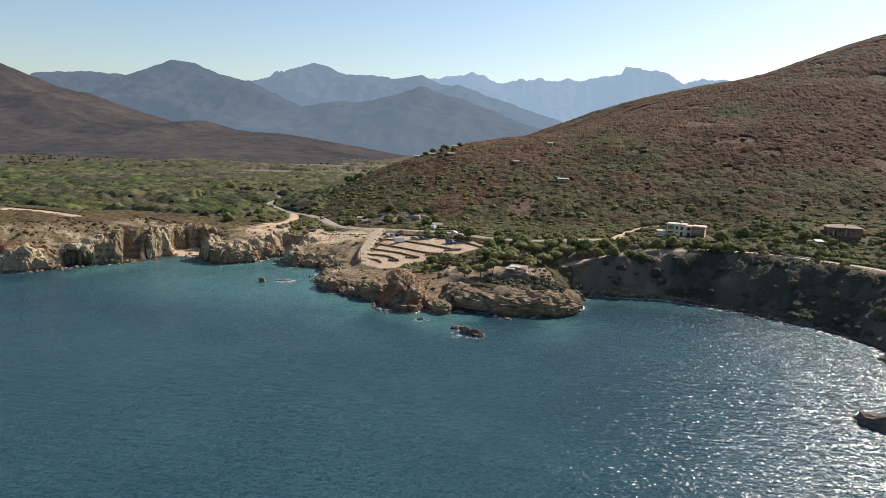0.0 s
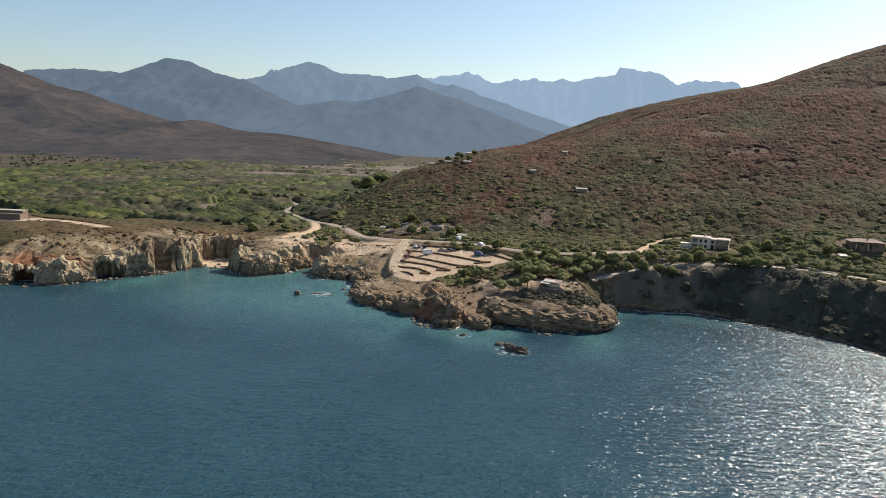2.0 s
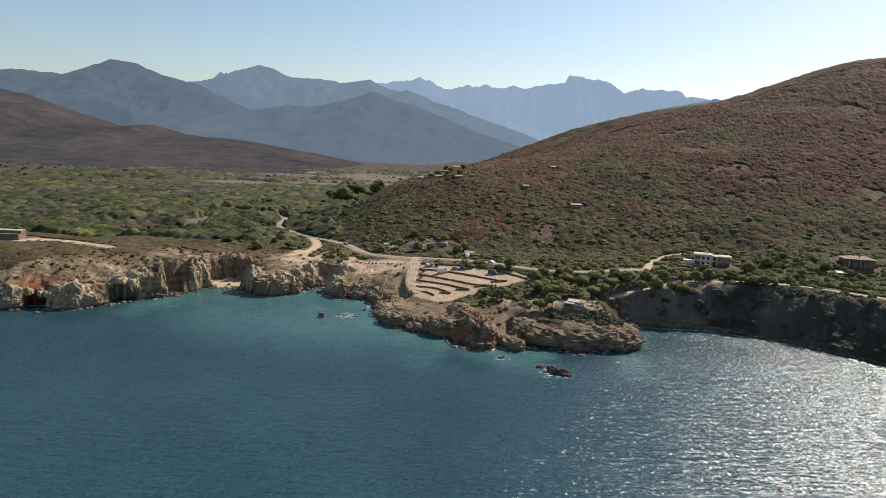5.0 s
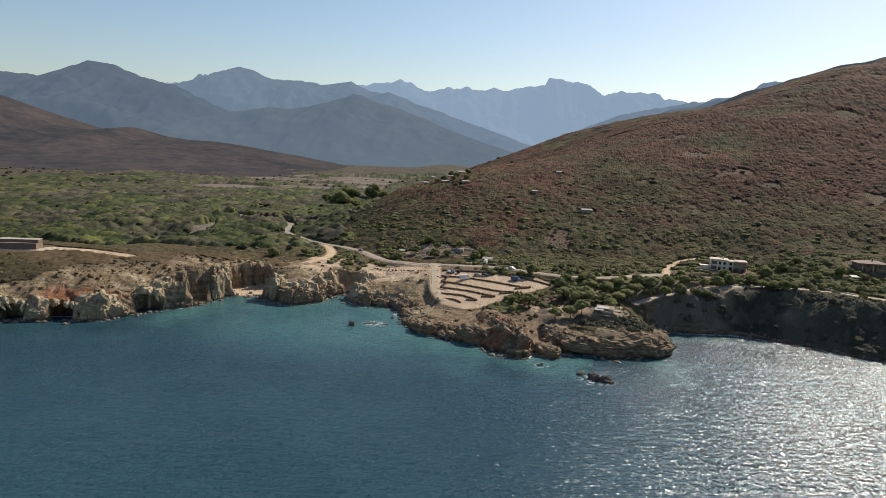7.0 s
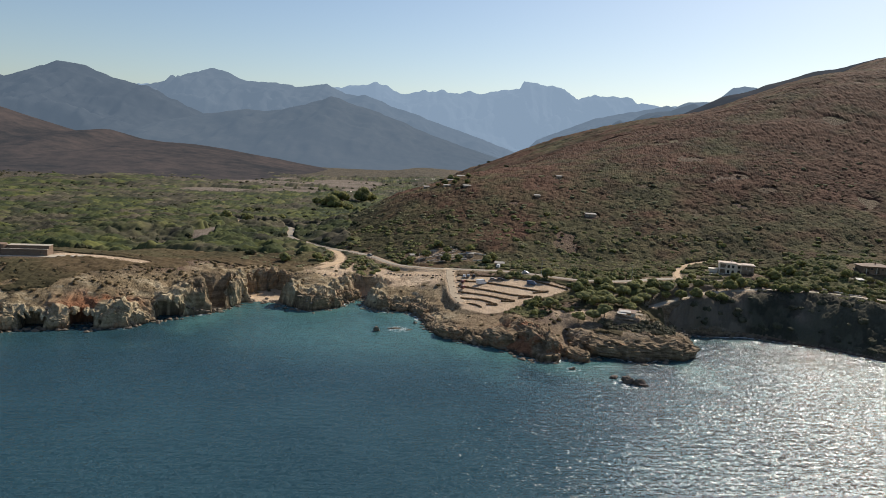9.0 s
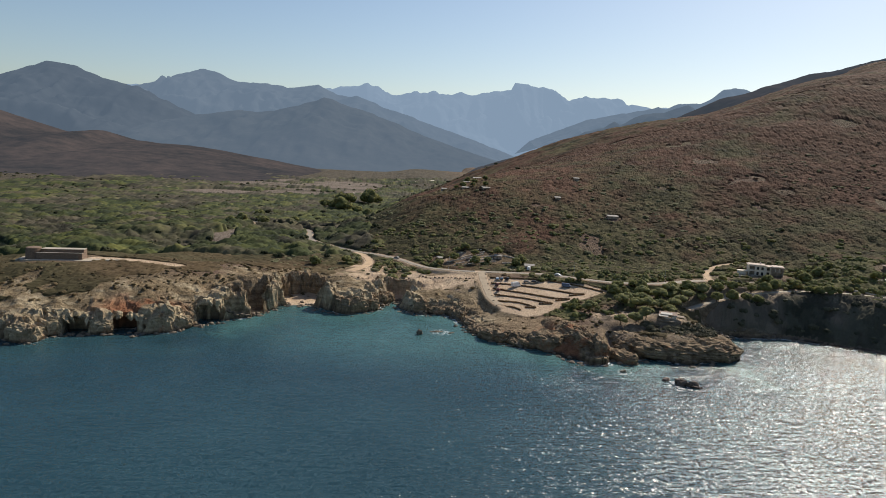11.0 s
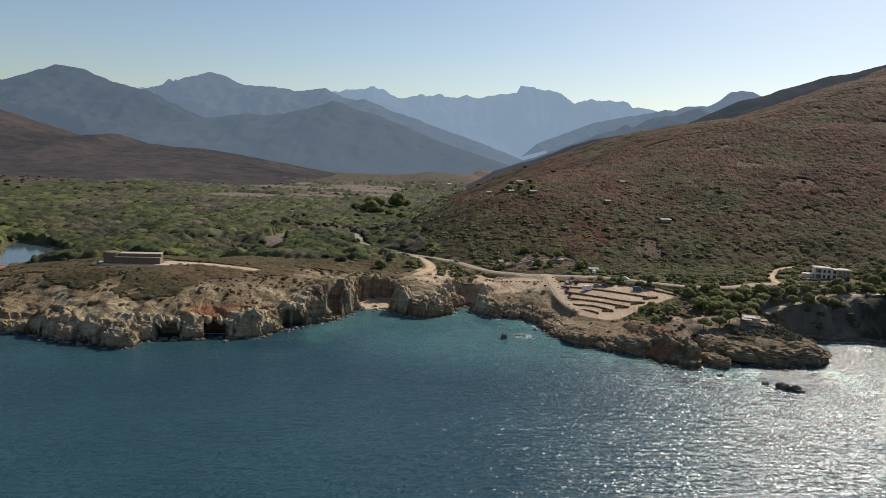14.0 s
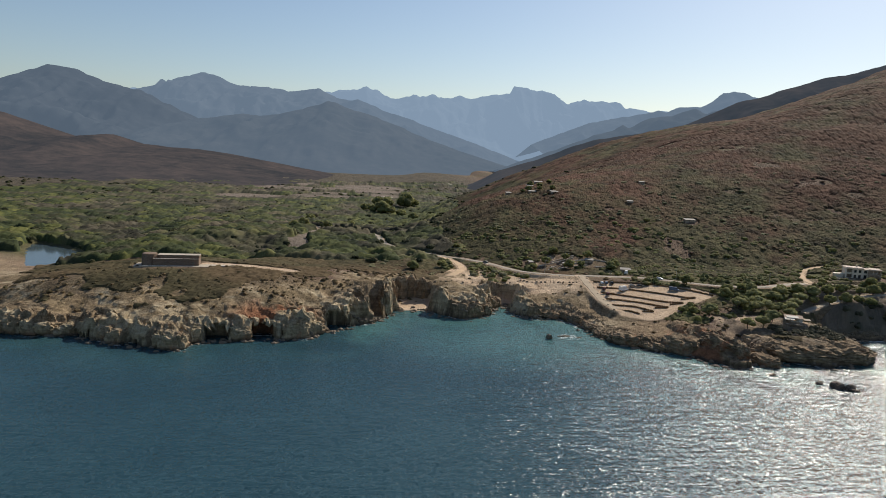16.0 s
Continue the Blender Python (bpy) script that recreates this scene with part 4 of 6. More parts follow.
carpet("upper_carpet", "brown scrub clothing the upper ridge", np.arange(0, 900, 3.0), np.arange(750, 1200, 3.0), lambda x, y, z, d: np.maximum(smooth(y, 775, 795), smooth(x, 620, 640)) * smooth(z, 8, 20), ((9.0, 1.8), (5.5, 1.2)), hill_drift, MAQUIS)
near = spots_in(-120, 440, 412, 640, 4200, hill_want)
scatter("maquis_scrub", "taller brown and olive bushes standing out of the hillside scrub", [lump((TINY_V, TINY_F), n, 0.8, 0.18) for n in (2, 3, 3, 4)], near, 1.0 + 1.9 * rng.random(len(near)) ** 1.8, SCRUB, (0.4, 0.65))
oaks = spots_in(-110, 400, 412, 620, 1700, lambda x, y, z, d: smooth(-z, -120, -30) * smooth(fbm(x / 34, y / 34, 16.0, 3), -0.35, 0.45))
scatter("hill_oaks", "grey green evergreen bushes scattered over the lower hillside", [lump((TINY_V, TINY_F), n, 0.85, 0.16) for n in (4, 5, 6)], oaks, 1.4 + 2.3 * rng.random(len(oaks)) ** 1.7, OAKLEAF, (0.45, 0.7))
foot = spots_in(-60, 330, 408, 540, 3400, lambda x, y, z, d: smooth(-z, -50, -24) * smooth(fbm(x / 26, y / 26, 15.0, 3), -0.5, 0.4))
scatter("hill_foot_trees", "dark green trees along the foot of the hill", LARGE, foot, 1.2 + 1.9 * rng.random(len(foot)) ** 1.7, GREEN, (0.6, 0.95))


def valley_want(x, y, z, d):
    rim, _ = to_lines(x, y, LAGOON + LAGOON[:1])
    flat, _ = to_lines(x, y, SPIT + SPIT[:1])
    lake = np.where(inside(x, y, LAGOON), 0, smooth(rim, 2, 6)) * np.where(inside(x, y, SPIT), 0, smooth(flat, 2, 8))
    fields = 1 - 0.8 * smooth(y, 900, 1150) * smooth(fbm(x / 90, y / 60, 6.0, 3), -0.1, 0.3)
    river = smooth(river_bed(x, y), 0.15, 0.5)
    return smooth(-x + 0.25 * np.clip(y - 640, 0, 600), 15, 80) * (1 - smooth(z, 16, 30) * smooth(x, -70, -40)) * smooth(y, 445, 470) * smooth(d, 30, 60) * lake * fields * (1 - river) * (0.9 + 0.5 * fbm(x / 34, y / 34, 8.0, 3)).clip(0.1, 1)


carpet("valley_woodland", "lush olive green thicket filling the valley floor", np.arange(-640, 130, 1.6), lines(441, 640, 1.5, 441, 1700, 1.0, 1.022), valley_want, ((9.5, 6.4), (5.4, 4.2)),
       lambda x, y, z: 0.75 + 1.2 * fbm(x / 48, y / 48, 18.0, 4) + 0.5 * fbm(x / 14, y / 14, 19.0, 2) - 0.3 * smooth(y, 900, 1200), WOOD, False)
valley = spots_in(-560, 60, 440, 1000, 5200, valley_want)
scatter("valley_trees", "single green trees standing above the valley thicket", [lump((TINY_V, TINY_F), n, 0.85, 0.16) for n in (4, 5, 5, 6, 7)], valley, 1.6 + 3.2 * rng.random(len(valley)) ** 1.6, THICK, (0.7, 1.2))
plain_far = spots_in(-900, 120, 760, 1500, 2500, lambda x, y, z, d: smooth(d, 60, 90) * (0.5 + 0.6 * fbm(x / 90, y / 60, 6.0, 3)).clip(0.05, 1) * (1 - 0.9 * smooth(river_bed(x, y), 0.1, 0.4)))
scatter("far_woodland", "grey green trees scattered over the far valley floor", TINY, plain_far, rng.uniform(2.2, 5.0, len(plain_far)), THICK, (0.6, 0.9))


def bay_want(x, y, z, d):
    return smooth(to_lines(x, y, ROADS["cliff_path"][1])[0], 3, 8) * smooth(x, 128, 146) * smooth(d, 1, 4) * (1 - smooth(d, 30, 40)) * (0.95 + 0.6 * fbm(x / 16, y / 16, 3.0, 2)).clip(0, 1)


bay = spots_in(126, 300, 230, 380, 700, bay_want)
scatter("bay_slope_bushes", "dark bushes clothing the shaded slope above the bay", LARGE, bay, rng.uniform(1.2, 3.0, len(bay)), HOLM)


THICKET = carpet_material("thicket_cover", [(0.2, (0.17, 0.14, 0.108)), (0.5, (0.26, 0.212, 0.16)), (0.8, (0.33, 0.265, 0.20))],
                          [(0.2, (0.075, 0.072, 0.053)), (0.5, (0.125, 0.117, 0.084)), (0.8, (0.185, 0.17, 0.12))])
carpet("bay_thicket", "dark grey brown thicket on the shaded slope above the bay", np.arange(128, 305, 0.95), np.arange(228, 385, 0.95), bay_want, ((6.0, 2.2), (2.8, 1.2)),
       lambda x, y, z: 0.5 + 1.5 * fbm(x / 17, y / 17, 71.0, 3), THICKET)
GARDEN = carpet_material("garden_cover", [(0.2, (0.11, 0.09, 0.05)), (0.5, (0.20, 0.16, 0.085)), (0.8, (0.30, 0.24, 0.13))],
                         [(0.2, (0.08, 0.083, 0.04)), (0.5, (0.15, 0.148, 0.066)), (0.8, (0.235, 0.215, 0.095))], 0.4)
carpet("garden_thicket", "olive green shrubs and rough grass round the villas", np.arange(46, 345, 1.0), np.arange(326, 413, 1.0),
       lambda x, y, z, d: smooth(to_lines(x, y, ROADS["cliff_path"][1])[0], 3, 9) * smooth(d, 27, 33) * (1 - 0.6 * smooth(x, 62, 70) * (1 - smooth(x, 110, 122)) * (1 - smooth(y, 350, 360))) * (0.62 + 0.6 * fbm(x / 12, y / 12, 75.0, 3)).clip(0, 1) * (1 - smooth(y, 409, 413)), ((3.4, 1.5), (2.0, 0.9)),
       lambda x, y, z: 0.6 + 0.9 * fbm(x / 16, y / 16, 77.0, 3), GARDEN)


def heath_want(x, y, z, d):
    return smooth(d + 15 * fbm(x / 15, y / 15, 44.0, 4), 27, 46) * (1 - smooth(d, 100, 130)) * (1 - smooth(x, -75, -60)) * (0.9 + 0.45 * fbm(x / 14, y / 14, 5.0, 3)).clip(0.1, 1)


carpet("heath_carpet", "low dark brown heath on the cliff top round the fort", np.arange(-330, -58, 1.15), np.arange(300, 470, 1.15), heath_want, ((3.2, 0.95), (1.9, 0.65)),
       lambda x, y, z: 0.5 + 0.8 * fbm(x / 30, y / 30, 24.0, 3), HEATH)


def turf_want(x, y, z, d):
    return smooth(x, 60, 80) * (1 - smooth(x, 128, 136)) * smooth(d, 4, 9) * (1 - smooth(y, 345, 365)) * (1 - 0.8 * smooth(-np.abs(y - 327 + 0.1 * (x - 95)), -9, -4) * smooth(x, 66, 74) * (1 - smooth(x, 118, 126))) * (0.55 + 0.55 * fbm(x / 9, y / 9, 61.0, 3)).clip(0, 1)


carpet("headland_turf", "olive brown turf and low shrubs on the rocky point", np.arange(58, 138, 0.9), np.arange(284, 366, 0.9), turf_want, ((2.2, 0.7), (1.3, 0.5)), lambda x, y, z: 0.85 + 0.6 * fbm(x / 14, y / 14, 64.0, 3), HEATH)


def shelf_want(x, y, z, d):
    return smooth(d, 9, 26) * (1 - smooth(d, 80, 110)) * (1 - smooth(x, 118, 135)) * (1 - 0.93 * smooth(-np.hypot((x + 22) / 2.4, y - 410), -30, -20)) * (0.5 + 0.8 * fbm(x / 20, y / 20, 5.0, 3)).clip(0, 1)


shelf = spots_in(-300, 135, 290, 480, 10000, shelf_want)
scatter("coast_shrubs", "low dry brown shrubs on the cliff top", TINY, shelf, 0.5 + 1.3 * rng.random(len(shelf)) ** 2, COAST, (0.5, 0.85))
brow = spots_in(84, 128, 300, 324, 900, lambda x, y, z, d: smooth(x, 88, 96) * smooth(d, 7, 10) * (1 - smooth(y + 0.38 * (x - 100) - 0.6 * np.clip(x - 106, 0, 14), 313.5, 315.5)) * smooth(y + 0.38 * (x - 100), 304, 308) * (0.75 + 0.5 * fbm(x / 6, y / 6, 88.0, 2)))
scatter("brow_bushes", "dark evergreen bushes on the bank below the hut", LARGE, brow, 0.9 + 1.2 * rng.random(len(brow)), HOLM)
tops = spots_in(50, 330, 330, 409, 3000, lambda x, y, z, d: smooth(to_lines(x, y, ROADS["cliff_path"][1])[0], 3, 8) * smooth(d, 26, 34) * 0.6 * (1 - 0.75 * smooth(x, 62, 70) * (1 - smooth(x, 110, 122)) * (1 - smooth(y, 350, 360))))
scatter("garden_shrubs", "green garden shrubs between the villas and the cliff path", LARGE, tops, 0.9 + 1.8 * rng.random(len(tops)) ** 1.5, GREEN)


# ---- single trees ----
def tree(name, label, category, height, spread, trunk_h, mat, flatness, seed):
    """Tapered leaning trunk with limbs, and a crown of ragged lobes fringed by leaf tufts."""
    r = random.Random(seed)
    ob = empty(name, label, category, Matrix.Identity(4))
    bm = bmesh.new()
    lean = Vector((r.uniform(-0.25, 0.25), r.uniform(-0.25, 0.25), trunk_h))
    mid = lean * 0.5 + Vector((r.uniform(-0.1, 0.1), r.uniform(-0.1, 0.1), 0))
    tube(bm, (0, 0, -0.4), mid, 0.26, 0.2)
    tube(bm, mid, lean, 0.2, 0.15)
    heads = []
    for k in range(6):
        a = k * 1.05 + r.uniform(-0.3, 0.3)
        o = spread * r.uniform(0.3, 0.62)
        q = Vector((o * math.cos(a), o * math.sin(a), trunk_h + (height - trunk_h) * r.uniform(0.25, 0.6)))
        tube(bm, lean - Vector((0, 0, 0.2)), q, 0.11, 0.04, 5)
        heads.append(q)
    heads.append(Vector((0, 0, trunk_h + (height - trunk_h) * 0.65)))
    part("trunk", bm, BARK, ob)
    V, F, n = [], [], 0
    g = np.random.default_rng(seed)
    for q in heads:
        v, f = BALL2
        s = spread * r.uniform(0.36, 0.5)
        p = v * (1 + 0.14 * g.normal(size=len(v)).clip(-2, 2))[:, None] * [s, s, s * flatness] + [q.x, q.y, q.z]
        V.append(p)
        F.append(f + n)
        n += len(p)
        for _ in range(70):
            d = g.normal(size=3)
            d /= np.linalg.norm(d)
            d[2] = abs(d[2]) if g.random() < 0.75 else d[2]
            c = d * [s, s, s * flatness] * g.uniform(0.95, 1.16) + [q.x, q.y, q.z]
            tri = c + g.normal(size=(3, 3)) * 0.24
            V.append(tri)
            F.append(np.array([[n, n + 1, n + 2]]))
            n += 3
    me = mesh_from("crown", np.concatenate(V), np.concatenate(F))
    me.materials.append(mat)
    crown = new("crown", me)
    crown.parent = ob
    return ob


PINES = [tree("umbrella_pine", "rounded green pine with a bare trunk on sandy ground", "tree", 5.6 + 0.5 * k, 3.9 + 0.35 * k, 2.2, PINE, 0.66, 40 + k) for k in range(3)]
OLIVES = [tree("evergreen_oak", "dense dark green tree beside the road", "tree", 5.2 + 0.7 * k, 3.2 + 0.5 * k, 1.0, GREEN, 0.8, 60 + k) for k in range(3)]
PINE_SPOTS = [(80, 318), (87.5, 317), (93, 319), (93, 348), (95, 338), (101, 337), (108, 338), (117, 342), (113, 352), (101, 347), (130, 353), (139, 357), (106, 359), (121, 360), (88, 342),
              (110, 331), (124, 348), (70, 338)]
OAK_SPOTS = [(62, 341), (95, 368), (90, 360), (137, 352), (144, 349), (151, 346), (159, 347), (165, 345), (183, 361), (198, 351), (202, 349), (207, 348), (212, 348), (196, 362),
             (175, 357), (168, 358), (158, 359), (133, 362), (126, 366), (149, 359), (108, 366), (240, 400), (216, 388), (227, 389), (236, 366), (252, 372), (-81, 427),
             (-1, 438), (9, 448), (22, 436), (30, 437), (18, 463), (48, 429), (24, 452), (39, 452), (52, 436), (-45, 504), (-62, 436), (78, 384), (104, 369), (186, 373), (212, 378)]
for k, spots, models in ((0, PINE_SPOTS, PINES), (1, OAK_SPOTS, OLIVES)):
    for i, (x, y) in enumerate(spots):
        m = pose(x, y, gz(x, y), 0, 0, 47 * i)
        if i < 3:
            models[i].matrix_basis = m
        else:
            copy_thing(models[i % 3], m)
for k, o in enumerate(PINES + OLIVES):
    tagged(o, group="pines round the hut" if k < 3 else "trees along the road and villas")
for o in list(scene.objects):
    if o.name.startswith("umbrella_pine"):
        tagged(o, group="pines round the hut")
    if o.name.startswith("evergreen_oak"):
        tagged(o, group="trees along the road and villas")
for i, (x, y, s) in enumerate(((-120, 916, 2.6), (-108, 905, 2.2), (-97, 895, 2.9), (-86, 880, 2.7), (-74, 858, 2.0), (-60, 830, 1.7), (-130, 700, 1.6), (-176, 760, 1.8), (-150, 640, 1.4), (-102, 990, 3.6), (-90, 984, 3.0), (-62, 992, 3.8), (-50, 1000, 3.0), (-178, 630, 1.5), (-172, 648, 1.7), (-160, 670, 1.6))):
    o = copy_thing(OLIVES[i % 3], pose(x, y, gz(x, y), 0, 0, 70 * i) @ Matrix.Scale(s, 4))
    tagged(o, "tall dark tree standing out on the valley floor", "tree", "tall trees in the valley")

for i, (x, y, s) in enumerate(((38, 600, 0.9), (49, 596, 0.8), (30, 606, 0.8), (41, 612, 1.0), (52, 622, 0.8), (37, 632, 0.9), (24, 602, 0.8))):
    o = copy_thing(OLIVES[i % 3], pose(x, y, gz(x, y), 0, 0, 80 * i) @ Matrix.Scale(s, 4))
    tagged(o, "dark green garden tree beside hillside houses", "tree", "trees round the hillside houses")

# ---- roads ----
def ribbon(name, label, key, mat, lift=0.03, crown=0.04):
    wide, line, h = BEDS[key]
    bm = bmesh.new()
    rows = []
    for i, (x, y) in enumerate(line):
        ax, ay = line[max(i - 1, 0)]
        bx, by = line[min(i + 1, len(line) - 1)]
        ln = math.hypot(bx - ax, by - ay)
        nx, ny = -(by - ay) / ln, (bx - ax) / ln
        w = wide * (0.5 + 0.04 * math.sin(i * 1.7) + 0.03 * math.sin(i * 0.6))
        row = []
        for s, dz in ((-1.0, -0.25), (-0.92, 0.0), (0, crown), (0.92, 0.0), (1.0, -0.25)):
            row.append(bm.verts.new((x + nx * w * s, y + ny * w * s, h[i] + lift + dz)))
        rows.append(row)
    for a, b in zip(rows, rows[1:]):
        for k in range(4):
            bm.faces.new((a[k], a[k + 1], b[k + 1], b[k]))
    bmesh.ops.recalc_face_normals(bm, faces=bm.faces)
    ob = part(name, bm, mat, None)
    return tagged(ob, label, "road", kind="structure")


ASPHALT = plain("worn_asphalt", (0.27, 0.23, 0.18), 0.9, 0, 0.25, 0.22, 0.01)
GRAVEL = plain("pale_gravel", (0.42, 0.36, 0.28), 0.95, 0, 0.3, 0.22, 0.02)
LANE = plain("sandy_tarmac", (0.36, 0.285, 0.20), 0.93, 0, 0.2, 0.25, 0.02)
DIRT = plain("sandy_dirt", (0.48, 0.34, 0.21), 0.95, 0, 0.2, 0.22, 0.02)
ribbon("road", "sun-bleached grey coast road along the hill foot", "road", ASPHALT)
ribbon("lot_road", "sand-strewn access lane beside the car park", "lot_track", LANE, 0.05)
ribbon("beach_track", "sandy orange dirt track to the cove", "beach_track", DIRT, 0.05)
ribbon("house_lane", "pale dirt lane climbing to the villa", "house_lane", DIRT, 0.06)
ribbon("pavement", "pale stony footpath along the cliff top", "cliff_path", GRAVEL, 0.05)

# ---- car park hedges and boulders ----
HEDGE = leaf_material("dry_hedge_leaves", [(0.2, (0.22, 0.15, 0.08)), (0.5, (0.34, 0.23, 0.125)), (0.8, (0.42, 0.29, 0.16))], 0.3)
HEDGE_LINES = [[(26.5, 396.6), (37, 394.5), (56, 389.6), (70, 381.4), (79, 374), (86, 367)], [(25.5, 387), (40, 382.5), (57, 373.4), (69, 366), (74.5, 364.6), (66, 363.2)],
               [(25.5, 378.3), (42.5, 368.7), (56, 360.4), (64.5, 357.9), (57, 356.5)], [(25, 368.5), (39, 362.2), (48, 356.2), (53.6, 352.4), (47, 352.6)],
               [(25.5, 359.2), (35.4, 355.8), (41.4, 350.4), (43.6, 347.8), (38.5, 348.6)], [(26, 351.2), (31.3, 349.8), (35.2, 345.5)]]
for pts in HEDGE_LINES:
    line = resample(pts, 0.6)
    V, F, n = [], [], 0
    for x, y in line:
        v, f = BALL1
        s = rng.uniform(0.45, 0.58)
        p = v * (1 + 0.16 * rng.normal(size=len(v)).clip(-1.6, 1.6))[:, None] * [s, s, 0.6] + [x + rng.uniform(-0.1, 0.1), y + rng.uniform(-0.1, 0.1), float(lot_height(x, y)) + 0.3]
        V.append(p)
        F.append(f + n)
        n += len(p)
    hedge = new("hedge", mesh_from("hedge", np.concatenate(V), np.concatenate(F), flat=True))
    hedge.data.materials.append(HEDGE)
    tagged(hedge, "low clipped brown hedge curving across the sandy car park", "hedge", "hedge rows of the car park")

ROCKY = [plain("dark_stone", (0.16, 0.125, 0.09), 0.95, 0, 0.8, 0.45, 0.06), plain("rusty_stone", (0.115, 0.082, 0.062), 0.95, 0, 0.5, 0.45, 0.1), plain("ochre_cliff_stone", (0.27, 0.205, 0.125), 0.95, 0, 0.35, 0.55, 0.2)]


def rock_mesh(name, sx, sy, sz, seed, shape=None, rough=0.22):
    v, f = shape or BALL3
    g = seed * 7.3
    n = fbm(v[:, 0] * 1.3 + g, v[:, 1] * 1.3, v[:, 2] * 1.3 + g, 4)
    k = ridged(v[:, 0] * 2.1, v[:, 1] * 2.1 + g, v[:, 2] * 2.1, 3)
    p = v * (1 + rough * n + 0.12 * k)[:, None] * [sx, sy, sz]
    return mesh_from(name, p, f, flat=True)


STONES = [rock_mesh("boulder", 0.62, 0.5, 0.45, k, BALL1, 0.3) for k in range(4)]
for me in STONES:
    me.materials.append(ROCKY[0])


def row_of_boulders(pts, step, group):
    for i, (x, y) in enumerate(resample(pts, step)):
        x, y = x + rng.uniform(-0.4, 0.4), y + rng.uniform(-0.4, 0.4)
        o = new("boulder", STONES[i % 4])
        s = rng.uniform(0.8, 1.5)
        o.matrix_basis = pose(x, y, gz(x, y) + 0.15, 0, 0, rng.uniform(0, 360)) @ Matrix.Diagonal((s, s, s, 1))
        tagged(o, "dark weathered boulder set along the edge of the sand", "boulder", group)


row_of_boulders([(-74, 396), (-56, 400), (-40, 403), (-22, 410)], 3.0, "boulders above the coves")
row_of_boulders([(-15, 412), (-6, 406), (6, 401), (16, 397)], 2.6, "boulders beside the car park road")
row_of_boulders([(24.5, 405), (24, 397), (23.5, 387), (23, 378), (22.8, 368.5), (23, 359), (23.5, 351)], 9.0, "boulders at the hedge ends")

# ---- rocks in the sea ----
def sea_rock(x, y, sx, sy, sz, turn, label, seed, mat=1):
    o = new("sea_rock", rock_mesh("sea_rock", sx, sy, sz, seed, rough=0.46))
    o.data.materials.append(ROCKY[mat])
    o.matrix_basis = pose(x, y, 0.1 * sz, 0, 0, turn)
    return tagged(o, label, "rock", "rocks standing in the sea")


for row in [(-19, 322, 1.6, 1.3, 1.9, 20, "small dark rock alone in the cove water", 1, 0), (-10, 327, 3.0, 0.8, 0.5, 10, "low flat rock awash with foam", 2, 0),
            (-3, 325, 2.2, 0.6, 0.4, 30, "low flat rock awash with foam", 3, 0), (85.5, 256.5, 3.0, 1.7, 2.3, -30, "reddish brown jagged rock off the headland", 4, 1),
            (88.8, 254, 2.3, 1.5, 1.7, 10, "reddish brown jagged rock off the headland", 5, 1), (81.0, 261.5, 1.7, 1.2, 0.9, 40, "reddish low rock off the headland", 6, 1),
            (90.8, 252.6, 1.3, 0.9, 0.7, 0, "reddish low rock off the headland", 7, 1), (66, 271, 1.5, 0.9, 0.9, 15, "small dark rock off the red headland", 8, 0),
            (203, 192, 6.5, 4.0, 2.8, -35, "broad dark brown rock washed by glittering water", 9, 1), (209, 184, 5.0, 3.0, 2.6, 10, "dark brown low rock beside a larger one", 10, 1),
            (238, 254, 4.0, 3.0, 2.2, 0, "dark shore rock in foaming water", 11, 0), (243, 262, 3.5, 2.5, 2.0, 40, "dark shore rock in foaming water", 12, 0)]:
    sea_rock(*row)

# rounded buttresses that stand out of the cliffs, worn along the beds
BALL4 = ball(4)
BALL5 = ball(5)
CLIFF_PALE, CLIFF_BROWN = cliff_material("pale_cliff_rock", 0.5, 0.2), cliff_material("brown_cliff_rock", 0.9, 0.3)


